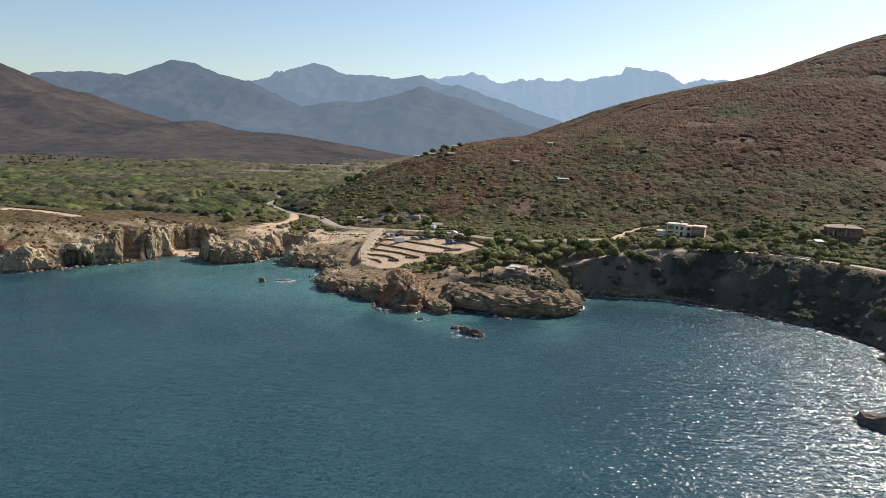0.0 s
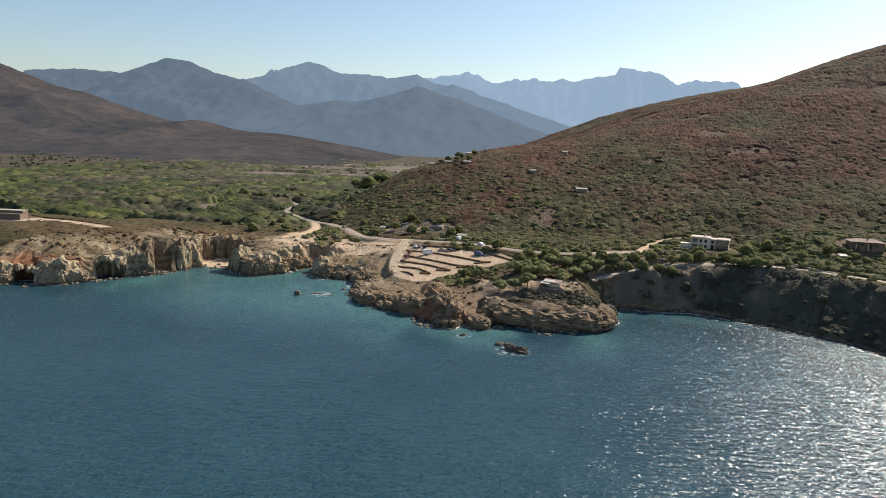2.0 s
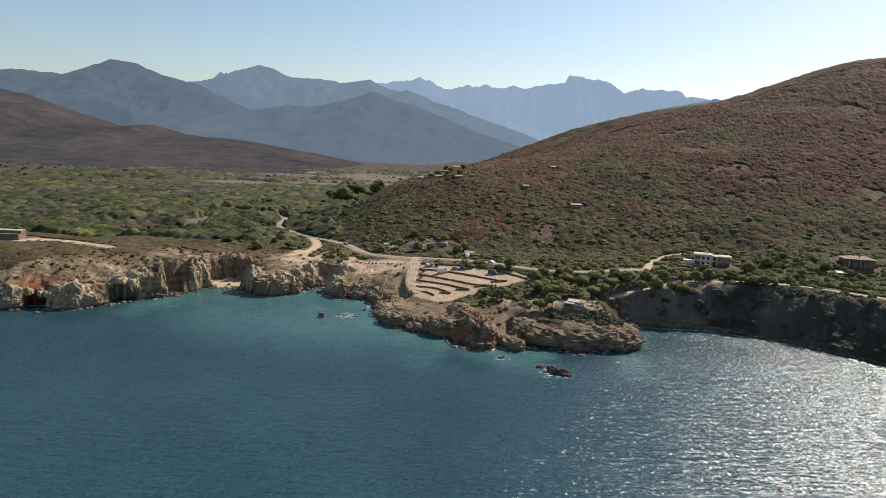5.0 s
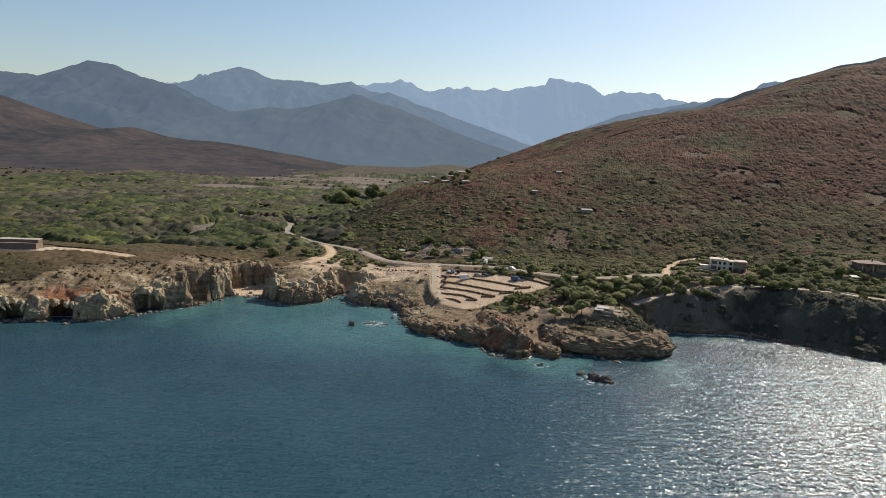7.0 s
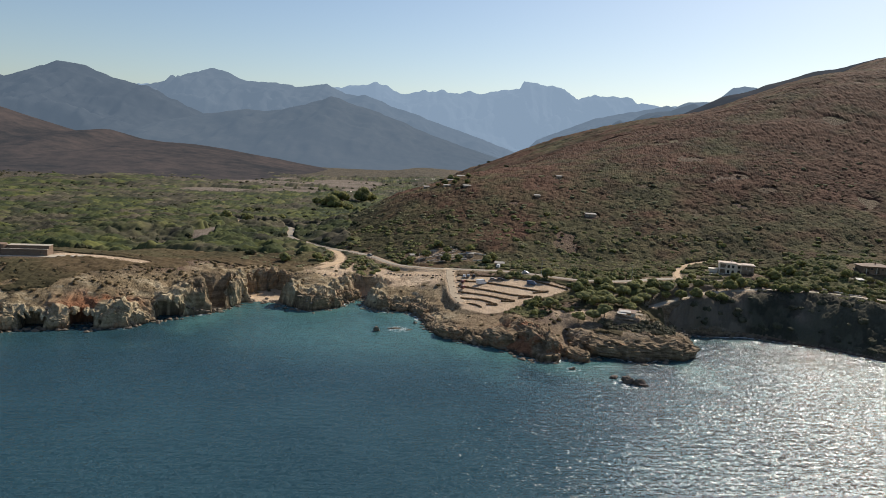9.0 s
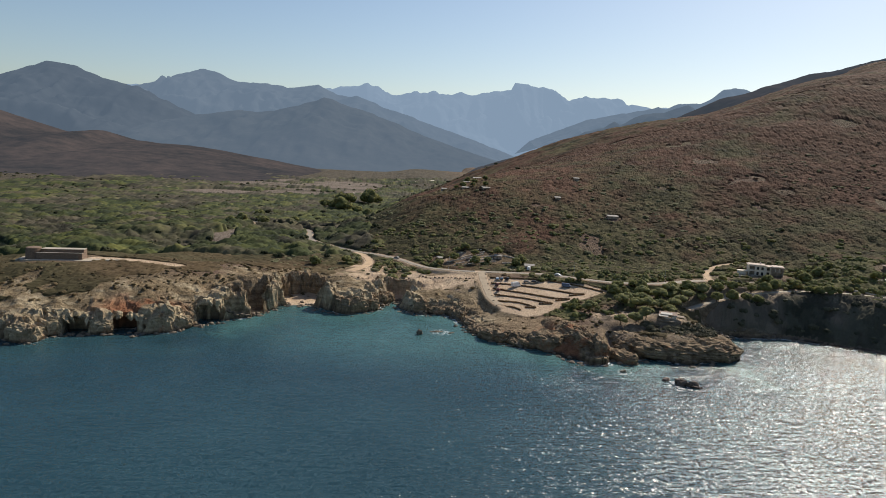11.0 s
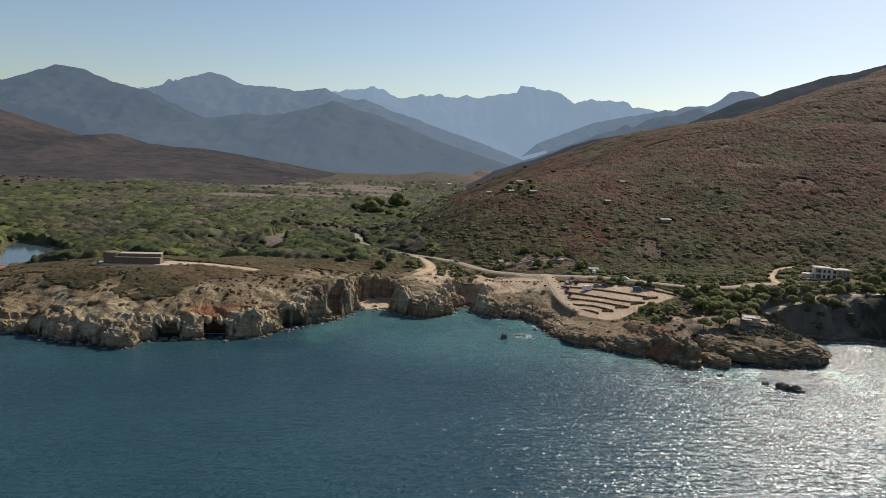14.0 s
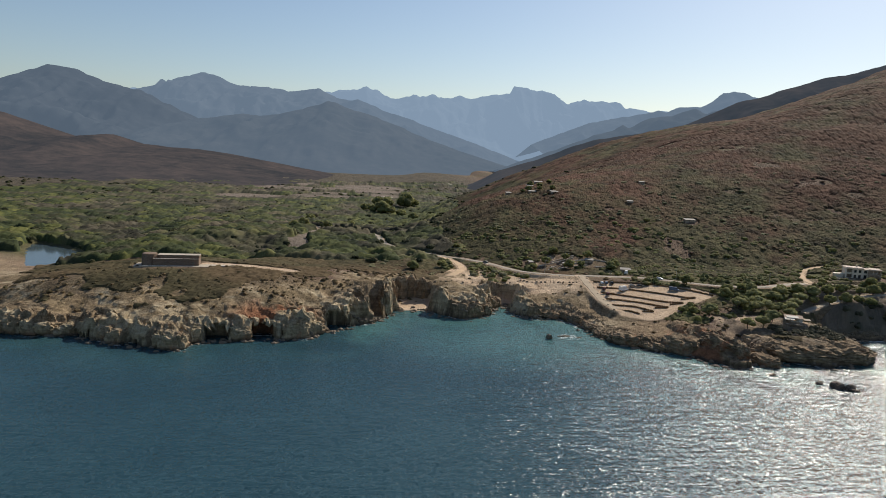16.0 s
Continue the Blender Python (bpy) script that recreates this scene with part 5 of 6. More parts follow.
def buttress(x, y, turn, sx, sy, top, seed, mat, label, group, rough=1.0):
    v, faces = BALL5 if sx > 12 else BALL4
    p = np.sign(v) * np.abs(v) ** np.array([1.0, 1.0, 0.9] if sx > 12 else [0.8, 0.8, 0.62])
    p = p * [sx, sy, 0.62 * top] + [0, 0, 0.36 * top]
    g = seed * 13.7
    rough, beds = (0.3, 0.0) if sx > 12 else (rough, 0.13)
    swell = 1 + 0.26 * rough * fbm(p[:, 0] / 4.5 + g, p[:, 1] / 4.5, p[:, 2] / 4.5, 4)
    level, seam = blocks_of(p[:, 0] + 0.5 * p[:, 1] + g, p[:, 2] + 0.25 * p[:, 0], 2.7, 5)
    bed = (p[:, 2] + 0.15 * p[:, 0] + 0.5 * vnoise(p[:, 0] / 3, p[:, 1] / 3, g)) / 1.7
    bed = np.abs(bed - np.floor(bed) - 0.5)
    swell = swell + rough * (0.07 * level - 0.11 * (1 - smooth(seam, 0.0, 0.16)) - beds * (1 - smooth(bed, 0.0, 0.14)) + 0.03 * fbm(p[:, 0] * 1.6 + g, p[:, 1] * 1.6, p[:, 2] * 1.6, 2))
    p = p * np.stack([swell, swell, 0.35 + 0.65 * swell], -1)
    chip, gap = blocks_of(p[:, 0] + 0.6 * p[:, 2] + g, p[:, 1] - 0.4 * p[:, 2], 1.9, 6)
    slab, split = blocks_of(p[:, 0] * 0.8 + 0.9 * p[:, 2] + g, p[:, 1] - 0.5 * p[:, 2] + 0.4 * p[:, 0], 4.4, 12)
    fine, _ = blocks_of(p[:, 0] - 0.5 * p[:, 2] + g, p[:, 1] + 0.7 * p[:, 2], 0.95, 9)
    out = v / np.array([sx, sy, top]) * 6
    out = out / np.linalg.norm(out, axis=1)[:, None]
    p = p + out * ((0.75 * slab - 0.8 * (1 - smooth(split, 0.0, 0.14)) + 0.55 * chip if sx > 12 else 0.3 * chip) + 0.2 * fine - 0.3 * (1 - smooth(gap, 0.0, 0.2)) + 0.2 * ridged(p[:, 0] / 3.2 + g, p[:, 1] / 3.2, p[:, 2] / 3.2, 3) + 0.28 * fbm(p[:, 0] / 0.9, p[:, 1] / 0.9, p[:, 2] / 0.9 + g, 2))[:, None]
    o = new("rock_buttress", mesh_from("rock_buttress", p, faces, flat=True))
    o.data.materials.append(mat)
    o.matrix_basis = pose(x, y, -0.6, 0, 0, turn)
    return tagged(o, label, "rock", group)


for first, last, gap, inset, mat, label in ((7, 22, 6.6, 2.0, CLIFF_PALE, "pale ochre rock buttress rising from the sea"), (27, 31, 6.0, 2.5, CLIFF_BROWN, "brown rock buttress between two coves"),
                                            (33, 40, 6.5, 3.0, CLIFF_BROWN, "low brown rock block at the water's edge")):
    row = resample(SHORE[first:last], gap)
    for i in range(len(row) - 1):
        (ax, ay), (bx, by) = row[i], row[i + 1]
        ln = math.hypot(bx - ax, by - ay)
        inx, iny = -(by - ay) / ln, (bx - ax) / ln
        off = inset + rng.uniform(-0.4, 2.6)
        x, y = (ax + bx) / 2 + inx * off + rng.uniform(-1, 1), (ay + by) / 2 + iny * off
        if min(abs(x - c[0]) - c[2] + 4 * (abs(y - c[1]) > 14) for c in CLEFTS if c[2] > 2.3) < 2.4 or (-109 < x < -95 and 342 < y < 374):
            continue
        crown = float(ground(np.array([x + inx * 7]), np.array([y + iny * 7]), clefts=False)[0])
        wide = rng.uniform(3.6, 5.8)
        buttress(x, y, math.degrees(math.atan2(by - ay, bx - ax)) + rng.uniform(-25, 25), wide, rng.uniform(3.0, 4.2), max(2.5, crown * rng.uniform(0.72, 0.96)), i + 40 * first, mat, label, "rock buttresses of the cliffs")

for x, y, turn, sx, sy, top in ((-98, 380, 70, 4.5, 3.2, 16.5), (-95, 389, 50, 4.6, 3.4, 15.5), (-90, 395, 25, 4.6, 3.4, 15.0), (-83, 398, 0, 5.0, 3.2, 14.5), (-75, 396, -35, 4.6, 3.2, 13.5),
                                (-40, 401, 60, 4.2, 3.0, 11.5), (-30, 410, 0, 4.6, 3.0, 12.0), (-18, 402, -60, 4.2, 3.2, 10.5), (-97.6, 364, 78, 5.0, 2.3, 16.0)):
    buttress(x, y, turn, sx, sy, top, x, CLIFF_BROWN if x > -96 else CLIFF_PALE, "steep ochre rock wall behind a small sandy cove", "rock buttresses of the cliffs")
CLIFF_RED, CLIFF_OLIVE = cliff_material("red_cliff_rock", 0.95, 0.62, 0.22, 0.5), cliff_material("olive_cliff_rock", 0.8, 0.05, 0.26, 0.6)
for x, y, turn, sx, sy, top, mat, label in ((54.5, 303, -67, 21, 8.0, 11.5, CLIFF_RED, "reddish brown whaleback rock sloping into the sea"), (40, 305, -50, 9, 7, 8.5, CLIFF_BROWN, "rugged grey brown rock shoulder beside the red point"),
                                            (71, 288, -55, 8.5, 4.5, 4.6, CLIFF_BROWN, "low dark rock at the foot of the red point"), (83, 309, 15, 10, 7.5, 9.5, CLIFF_OLIVE, "olive tan rock shoulder above a sandy gully"), (102, 299, -4, 31, 13.5, 9.8, CLIFF_OLIVE, "long convex olive tan headland rock"), (18, 318, -40, 9, 6.5, 6.0, CLIFF_BROWN, "low brown rock shoulder below the car park")):
    buttress(x, y, turn, sx, sy, top, x, mat, label, "rocks of the eastern points", 0.5)

# overhanging shelves: the cliff top carried on over the mouths of the sea caves
for x, y, half, deep in CLEFTS:
    if half > 2.3 and x < -90:
        xs, ys = np.arange(x - half - 5.5, x + half + 3, 0.8), np.arange(y - 8, y + deep + 2, 0.8)
        crown = float(ground(np.array([x]), np.array([y + 0.7 * deep]), clefts=False)[0])
        me = grid_mesh("rock_shelf", xs, ys, lambda X, Y: ground_shape(X, Y, False), lambda co, e: co[..., 2] > 0.9 * crown, ("rock", "dry", "rust", "brown"), True)
        o = new("rock_shelf", me)
        me.materials.append(ground_ob.data.materials[0])
        thick = o.modifiers.new("thickness", "SOLIDIFY")
        thick.thickness, thick.offset = 1.2, -1.0
        tagged(o, "ochre rock shelf overhanging a dark sea cave", "rock", "rock shelves over the sea caves")

# fallen blocks along the waterline
V, F, n = [], [], 0
for x, y in resample(SHORE[8:61], 1.6):
    for _ in range(2):
        if rng.random() < 0.75:
            v, f = BALL1
            s = rng.uniform(0.4, 1.5)
            p = v * (1 + 0.25 * rng.normal(size=len(v)).clip(-1.6, 1.6))[:, None] * s * [1.1, 0.9, 0.7]
            qx, qy = x + rng.normal() * 1.8, y + rng.normal() * 1.8
            V.append(p + [qx, qy, max(gz(qx, qy), -0.2) + 0.1])
            F.append(f + n)
            n += len(p)
blocks = new("shore_blocks", mesh_from("shore_blocks", np.concatenate(V), np.concatenate(F), flat=True))
blocks.data.materials.append(ROCKY[0])
tagged(blocks, "dark fallen rock blocks along the waterline", "rocks", kind="stuff")

# broken lines of foam where the swell meets the rocks
FOAM = plain("sea_foam", (0.62, 0.64, 0.63), 0.7, 0, 1.2, 0.2, 0.02)
line = np.array(resample(SHORE[8:61], 1.0))
step = np.gradient(line, axis=0)
side = np.stack([step[:, 1], -step[:, 0]], -1) / np.hypot(step[:, 0], step[:, 1])[:, None]      # towards the sea
offs = np.linspace(-9, 12, 85)
PX, PY = line[:, :1] + side[:, :1] * offs, line[:, 1:] + side[:, 1:] * offs
wet = shore_distance(PX, PY) < -0.35
edge_at = offs[np.where(wet.any(1), wet.argmax(1), 84)]
V, F = [], []
for k in range(len(line) - 1):
    lively = fbm(line[k, 0] / 11, line[k, 1] / 11, 83.0, 3) + (0.5 if line[k, 0] > 132 else 0.0)
    if lively > 0.15 and abs(edge_at[k] - edge_at[k + 1]) < 2.5:
        n = len(V)
        for j in (k, k + 1):
            for o in (rng.uniform(-0.5, 0.0), rng.uniform(0.25, 0.4 + lively)):
                V.append((line[j, 0] + side[j, 0] * (edge_at[j] + o), line[j, 1] + side[j, 1] * (edge_at[j] + o), 0.03))
        F.append((n, n + 1, n + 3, n + 2))
foam = new("shore_foam", mesh_from("shore_foam", np.array(V), np.array(F)))
foam.data.materials.append(FOAM)
tagged(foam, "broken white foam along the waterline rocks", "foam", kind="stuff")

# ---- buildings ----
RENDER = plain("white_render", (0.64, 0.56, 0.46), 0.9, 0, 0.6, 0.12)
# brown walls, and loggia backs with their shade put into the colour
SHADED = plain("ochre_shade_render", (0.36, 0.28, 0.21), 0.9, 0, 0.6, 0.15)
ROOFING = plain("pale_tile", (0.56, 0.46, 0.38), 0.9, 0, 0.9, 0.15)
STONE = plain("rubble_stone", (0.19, 0.13, 0.09), 0.95, 0, 1.2, 0.4, 0.08)
COPING = plain("lime_coping", (0.40, 0.35, 0.28), 0.9, 0, 0.8, 0.15)
CANVAS = plain("white_canvas", (0.56, 0.52, 0.46), 0.8, 0, 1.0, 0.06)
WOOD = plain("grey_timber", (0.22, 0.17, 0.12), 0.85, 0, 2.0, 0.3)
SHEET = plain("pale_sheet_roof", (0.27, 0.245, 0.22), 0.85, 0.0, 0.8, 0.1)
STEEL = plain("galvanised_steel", (0.45, 0.45, 0.44), 0.45, 0.8, 2.0, 0.1)
TILE_RED = plain("clay_tile", (0.30, 0.215, 0.165), 0.9, 0, 1.0, 0.25)
PANE, _t, _b = material("window_glass", 0.06, 0.0, (0.02, 0.025, 0.03))


def facade(x0, x1, y, thick, z0, z1, holes):
    """A wall along x with openings (xa, xb, za, zb) cut right through it."""
    xs = sorted({x0, x1, *[h[0] for h in holes], *[h[1] for h in holes]})
    zs = sorted({z0, z1, *[h[2] for h in holes], *[h[3] for h in holes]})
    bm = bmesh.new()
    for a, b in zip(xs, xs[1:]):
        for c, d in zip(zs, zs[1:]):
            mx, mz = (a + b) / 2, (c + d) / 2
            if not any(h[0] < mx < h[1] and h[2] < mz < h[3] for h in holes):
                box(bm, a, b, y, y + thick, c, d)
    bmesh.ops.remove_doubles(bm, verts=bm.verts, dist=0.001)
    return bm


def window(parent, xa, xb, y, za, zb, bars=1):
    w = part("window", boxes((xa, xb, y, y + 0.06, za, za + 0.08), (xa, xb, y, y + 0.06, zb - 0.08, zb), (xa, xa + 0.08, y, y + 0.06, za + 0.08, zb - 0.08),
                             (xb - 0.08, xb, y, y + 0.06, za + 0.08, zb - 0.08), *[((xa + (xb - xa) * k / (bars + 1)) - 0.03, (xa + (xb - xa) * k / (bars + 1)) + 0.03, y, y + 0.06, za + 0.08, zb - 0.08) for k in range(1, bars + 1)]),
             WOOD, parent, "brown timber window frame")
    part("pane", boxes((xa + 0.06, xb - 0.06, y + 0.02, y + 0.04, za + 0.06, zb - 0.06)), PANE, w)


def villa(x, y, turn):
    h = empty("house", "white two-storey villa with shaded loggias and pale roof", "house", pose(x, y, gz(x, y) - 0.4, 0, 0, turn))
    low = [(0.6, 3.6, 0.9, 3.2), (4.6, 6.0, 0.9, 3.0), (7.2, 8.6, 0.9, 3.0)]
    high = [(0.6, 3.6, 4.2, 6.3), (4.6, 6.0, 4.3, 6.1), (7.2, 8.6, 4.3, 6.1)]
    part("wall", facade(0, 10.0, 0, 0.3, 0, 6.9, low + high), RENDER, h, "white rendered front wall")
    part("wall", boxes((0, 0.3, 0.3, 8, 0, 6.9), (9.7, 10, 0.3, 8, 0, 6.9), (0.3, 9.7, 7.7, 8, 0, 6.9)), RENDER, h)
    part("wall", facade(10.0, 13.0, 1.6, 0.3, 0, 6.4, [(10.7, 12.3, 0.9, 3.0), (10.7, 12.3, 4.1, 5.8)]), RENDER, h)
    part("wall", facade(13.0, 20.0, 0.4, 0.3, 0, 6.5, [(13.5, 16.2, 0.9, 3.1), (16.8, 19.5, 0.9, 3.1), (13.5, 19.5, 3.9, 5.9)]), SHADED, h, "ochre front wall with a wide loggia")
    part("wall", boxes((19.7, 20, 0.7, 8, 0, 6.5), (13, 19.7, 7.7, 8, 0, 6.5), (10, 13, 7.7, 8, 0, 6.4)), RENDER, h)
    part("floor_slab", boxes((0.3, 9.7, 0.3, 7.7, 3.4, 3.6), (10, 13, 1.9, 7.7, 3.4, 3.6), (13, 19.7, 0.7, 7.7, 3.3, 3.5)), RENDER, h)
    for a in ((0.3, 3.9, 2.6, 2.75, 0.4, 6.8), (13.2, 19.6, 2.9, 3.05, 0.4, 6.4)):
        part("loggia_back", boxes(a), SHADED, h)
    part("roof", boxes((-0.5, 10.3, -0.6, 8.5, 6.9, 7.15), (0.0, 9.8, 0.0, 8.0, 7.15, 7.4), bevel=0.05), ROOFING, h, "pale flat tiled roof with deep eaves")
    part("roof", boxes((10.3, 13.2, 1.0, 8.5, 6.4, 6.6), bevel=0.04), ROOFING, h)
    part("roof", boxes((13.2, 20.6, -0.2, 8.5, 6.5, 6.75), (13.6, 20.1, 0.4, 8.0, 6.75, 7.0), bevel=0.05), ROOFING, h)
    part("chimney", boxes((6.8, 7.5, 4.5, 5.2, 7.4, 8.4), (6.7, 7.6, 4.4, 5.3, 8.4, 8.55)), RENDER, h)
    for xa, xb, za, zb in (low[1], low[2], high[1], high[2]):
        window(h, xa, xb, 0.12, za, zb)
    window(h, 10.7, 12.3, 1.75, 0.9, 3.0)
    window(h, 10.7, 12.3, 1.75, 4.1, 5.8)
    for px in (15.4, 17.5):
        part("column", boxes((px - 0.15, px + 0.15, 0.42, 0.68, 3.9, 5.9)), RENDER, h)
    part("railing", boxes((13.5, 19.5, 0.45, 0.5, 4.75, 4.82), *[(13.6 + 0.5 * k, 13.64 + 0.5 * k, 0.46, 0.49, 3.9, 4.75) for k in range(12)]), STEEL, h)
    part("railing", boxes((0.6, 3.6, 0.1, 0.15, 5.05, 5.12), *[(0.7 + 0.5 * k, 0.74 + 0.5 * k, 0.11, 0.14, 4.2, 5.05) for k in range(6)]), STEEL, h)
    part("terrace", boxes((-6, 21, -5.5, -0.01, -1.6, 0.35), (-6, 21, -5.9, -5.5, -1.6, 0.75), bevel=0.04), COPING, h, "pale stone terrace with a low parapet")
    part("porch", boxes((-5.5, -0.6, 1.5, 6, 0.35, 2.6), (-5.9, -0.2, 1.1, 6.4, 2.6, 2.8)), RENDER, h)
    return h


villa(188.0, 398.5, -20)


def brown_villa(x, y, turn):
    h = empty("house", "brown stone villa with a low hipped roof among trees", "house", pose(x, y, gz(x, y) - 0.5, 0, 0, turn) @ Matrix.Scale(0.76, 4))
    part("wall", facade(0, 21, 0, 0.4, 0, 6.2, [(1.2, 5.2, 0.8, 5.2), (6.2, 8.0, 3.6, 5.2), (9.0, 13.0, 0.8, 5.2), (14.5, 16.0, 3.6, 5.0), (17.2, 18.8, 0.9, 3.0)]), STONE, h, "rubble stone wall with tall openings")
    part("wall", boxes((0, 0.4, 0.4, 11, 0, 6.2), (20.6, 21, 0.4, 11, 0, 6.2), (0.4, 20.6, 10.6, 11, 0, 6.2)), STONE, h)
    part("floor_slab", boxes((0.4, 20.6, 0.4, 10.6, 3.0, 3.2)), SHADED, h)
    for a in ((0.4, 20.6, 3.0, 3.2, 0, 3.0), (0.4, 20.6, 3.0, 3.2, 3.2, 6.1)):
        part("loggia_back", boxes(a), SHADED, h)
    bm = bmesh.new()
    base = [bm.verts.new(p) for p in ((-1.2, -1.2, 6.2), (22.2, -1.2, 6.2), (22.2, 12.2, 6.2), (-1.2, 12.2, 6.2))]
    lip = [bm.verts.new((v.co.x, v.co.y, 6.45)) for v in base]
    r0, r1 = bm.verts.new((5.5, 5.5, 8.3)), bm.verts.new((15.5, 5.5, 8.3))
    bm.faces.new(base[::-1])
    for k in range(4):
        bm.faces.new((base[k], base[(k + 1) % 4], lip[(k + 1) % 4], lip[k]))
    bm.faces.new((lip[0], lip[1], r1, r0))
    bm.faces.new((lip[1], lip[2], r1))
    bm.faces.new((lip[2], lip[3], r0, r1))
    bm.faces.new((lip[3], lip[0], r0))
    part("roof", bm, TILE_RED, h, "faded clay hipped roof")
    part("chimney", boxes((11, 11.7, 4, 4.7, 7.6, 9.4)), STONE, h)
    window(h, 6.2, 8.0, 0.15, 3.6, 5.2)
    window(h, 14.5, 16.0, 0.15, 3.6, 5.0)
    part("door", boxes((17.2, 18.8, 0.15, 0.22, 0.9, 3.0)), WOOD, h, "dark timber door")
    for px in (3.2, 11.0):
        part("column", boxes((px - 0.2, px + 0.2, 0.02, 0.38, 0.8, 5.2)), RENDER, h, "white pillar")
    return h


brown_villa(266, 379, -8)


def fort(x, y, turn):
    h = empty("stone_fort", "long low brown stone building with a rounded tower end", "building", pose(x, y, gz(x, y) - 0.4, 0, 0, turn) @ Matrix.Scale(0.9, 4))
    part("wall", facade(0, 25, 0, 0.7, 0, 4.6, [(21.5, 22.6, 1.0, 3.2)]), STONE, h, "rubble stone long wall")
    part("wall", boxes((24.3, 25, 0.7, 9, 0, 4.6), (0, 24.3, 8.3, 9, 0, 4.6)), STONE, h)
    part("roof", boxes((0.7, 24.3, 0.7, 8.3, 3.9, 4.2)), COPING, h)
    part("upper_wall", boxes((2.0, 25.0, 3.2, 3.8, 4.2, 6.3), (2, 2.6, 3.8, 8.2, 4.2, 6.3), (24.4, 25, 3.8, 8.2, 4.2, 6.3), (2, 25, 8.2, 8.8, 4.2, 6.3)), STONE, h)
    part("upper_roof", boxes((1.8, 25.2, 3.0, 9.0, 6.3, 6.5), bevel=0.05), COPING, h, "pale lime-washed flat roof")
    part("coping", boxes((-0.1, 25.1, -0.12, 0.82, 4.6, 4.78), bevel=0.04), COPING, h, "pale coping along the parapet")
    bm = bmesh.new()
    bmesh.ops.create_cone(bm, cap_ends=True, segments=24, radius1=4.6, radius2=4.1, depth=7.0, matrix=Matrix.Translation((-2.6, 4.5, 3.5)))
    part("tower", bm, STONE, h, "squat round stone tower")
    bm = bmesh.new()
    bmesh.ops.create_uvsphere(bm, u_segments=24, v_segments=8, radius=4.1, matrix=Matrix.Translation((-2.6, 4.5, 7.0)) @ Matrix.Diagonal((1, 1, 0.14, 1)))
    part("tower_vault", bm, STONE, h)
    part("door", boxes((21.5, 22.6, 0.3, 0.4, 1.0, 3.2)), WOOD, h)
    part("apron", boxes((-9, 33, -3.5, -0.02, -1.0, 0.9), (25.02, 45, -0.02, 5, -1.0, 0.9), (-10, -7.2, -3.5, 8, -1, 0.9), bevel=0.05), GRAVEL, h, "pale paved terrace")
    return h


fort(-219.5, 366.5, 6)


def beach_hut(x, y, turn):
    h = empty("beach_hut", "small beach bar with white canvas awnings and tiled roof", "hut", pose(x, y, gz(x + 4, y) - 0.1, 0, 0, turn) @ Matrix.Scale(0.88, 4))
    part("wall", facade(0, 9, 3, 0.2, 0, 2.6, [(0.8, 3.4, 1.0, 2.2), (4.2, 6.8, 1.0, 2.2)]), RENDER, h)
    part("wall", boxes((0, 0.2, 3.2, 7, 0, 2.6), (8.8, 9, 3.2, 7, 0, 2.6), (0.2, 8.8, 6.8, 7, 0, 2.6)), RENDER, h)
    bm = bmesh.new()
    a = [bm.verts.new(p) for p in ((-0.4, 2.6, 2.6), (9.4, 2.6, 2.6), (9.4, 7.4, 3.5), (-0.4, 7.4, 3.5))]
    b = [bm.verts.new((v.co.x, v.co.y, v.co.z + 0.15)) for v in a]
    bm.faces.new(a[::-1])
    bm.faces.new(b)
    for k in range(4):
        bm.faces.new((a[k], a[(k + 1) % 4], b[(k + 1) % 4], b[k]))
    part("roof", bm, TILE_RED, h, "faded clay tile lean-to roof")
    for x0, x1, y0, z0 in ((-0.6, 4.4, -0.4, 2.3), (0.4, 6.6, 1.4, 3.1)):
        bm = bmesh.new()
        a = [bm.verts.new(p) for p in ((x0, y0, z0), (x1, y0, z0), (x1, y0 + 2.6, z0 + 0.6), (x0, y0 + 2.6, z0 + 0.6))]
        b = [bm.verts.new((v.co.x, v.co.y, v.co.z + 0.06)) for v in a]
        bm.faces.new(a[::-1])
        bm.faces.new(b)
        for k in range(4):
            bm.faces.new((a[k], a[(k + 1) % 4], b[(k + 1) % 4], b[k]))
        part("awning", bm, CANVAS, h, "white canvas awning")
    for px, py in ((-0.5, -0.3), (4.3, -0.3), (6.5, 1.5), (2.0, -0.3)):
        part("post", tube(bmesh.new(), (px, py, 0), (px, py, 2.5), 0.06, 0.06), WOOD, h)
    part("deck", boxes((-1.2, 9.6, -1.2, 3, -0.6, 0.0)), WOOD, h)
    part("pergola", boxes((9.2, 13, 1, 6, 2.3, 2.42), (9.3, 9.45, 1.1, 1.25, 0, 2.3), (12.8, 12.95, 1.1, 1.25, 0, 2.3), (12.8, 12.95, 5.8, 5.95, 0, 2.3)), WOOD, h)
    return h


beach_hut(99.6, 317.6, -22)


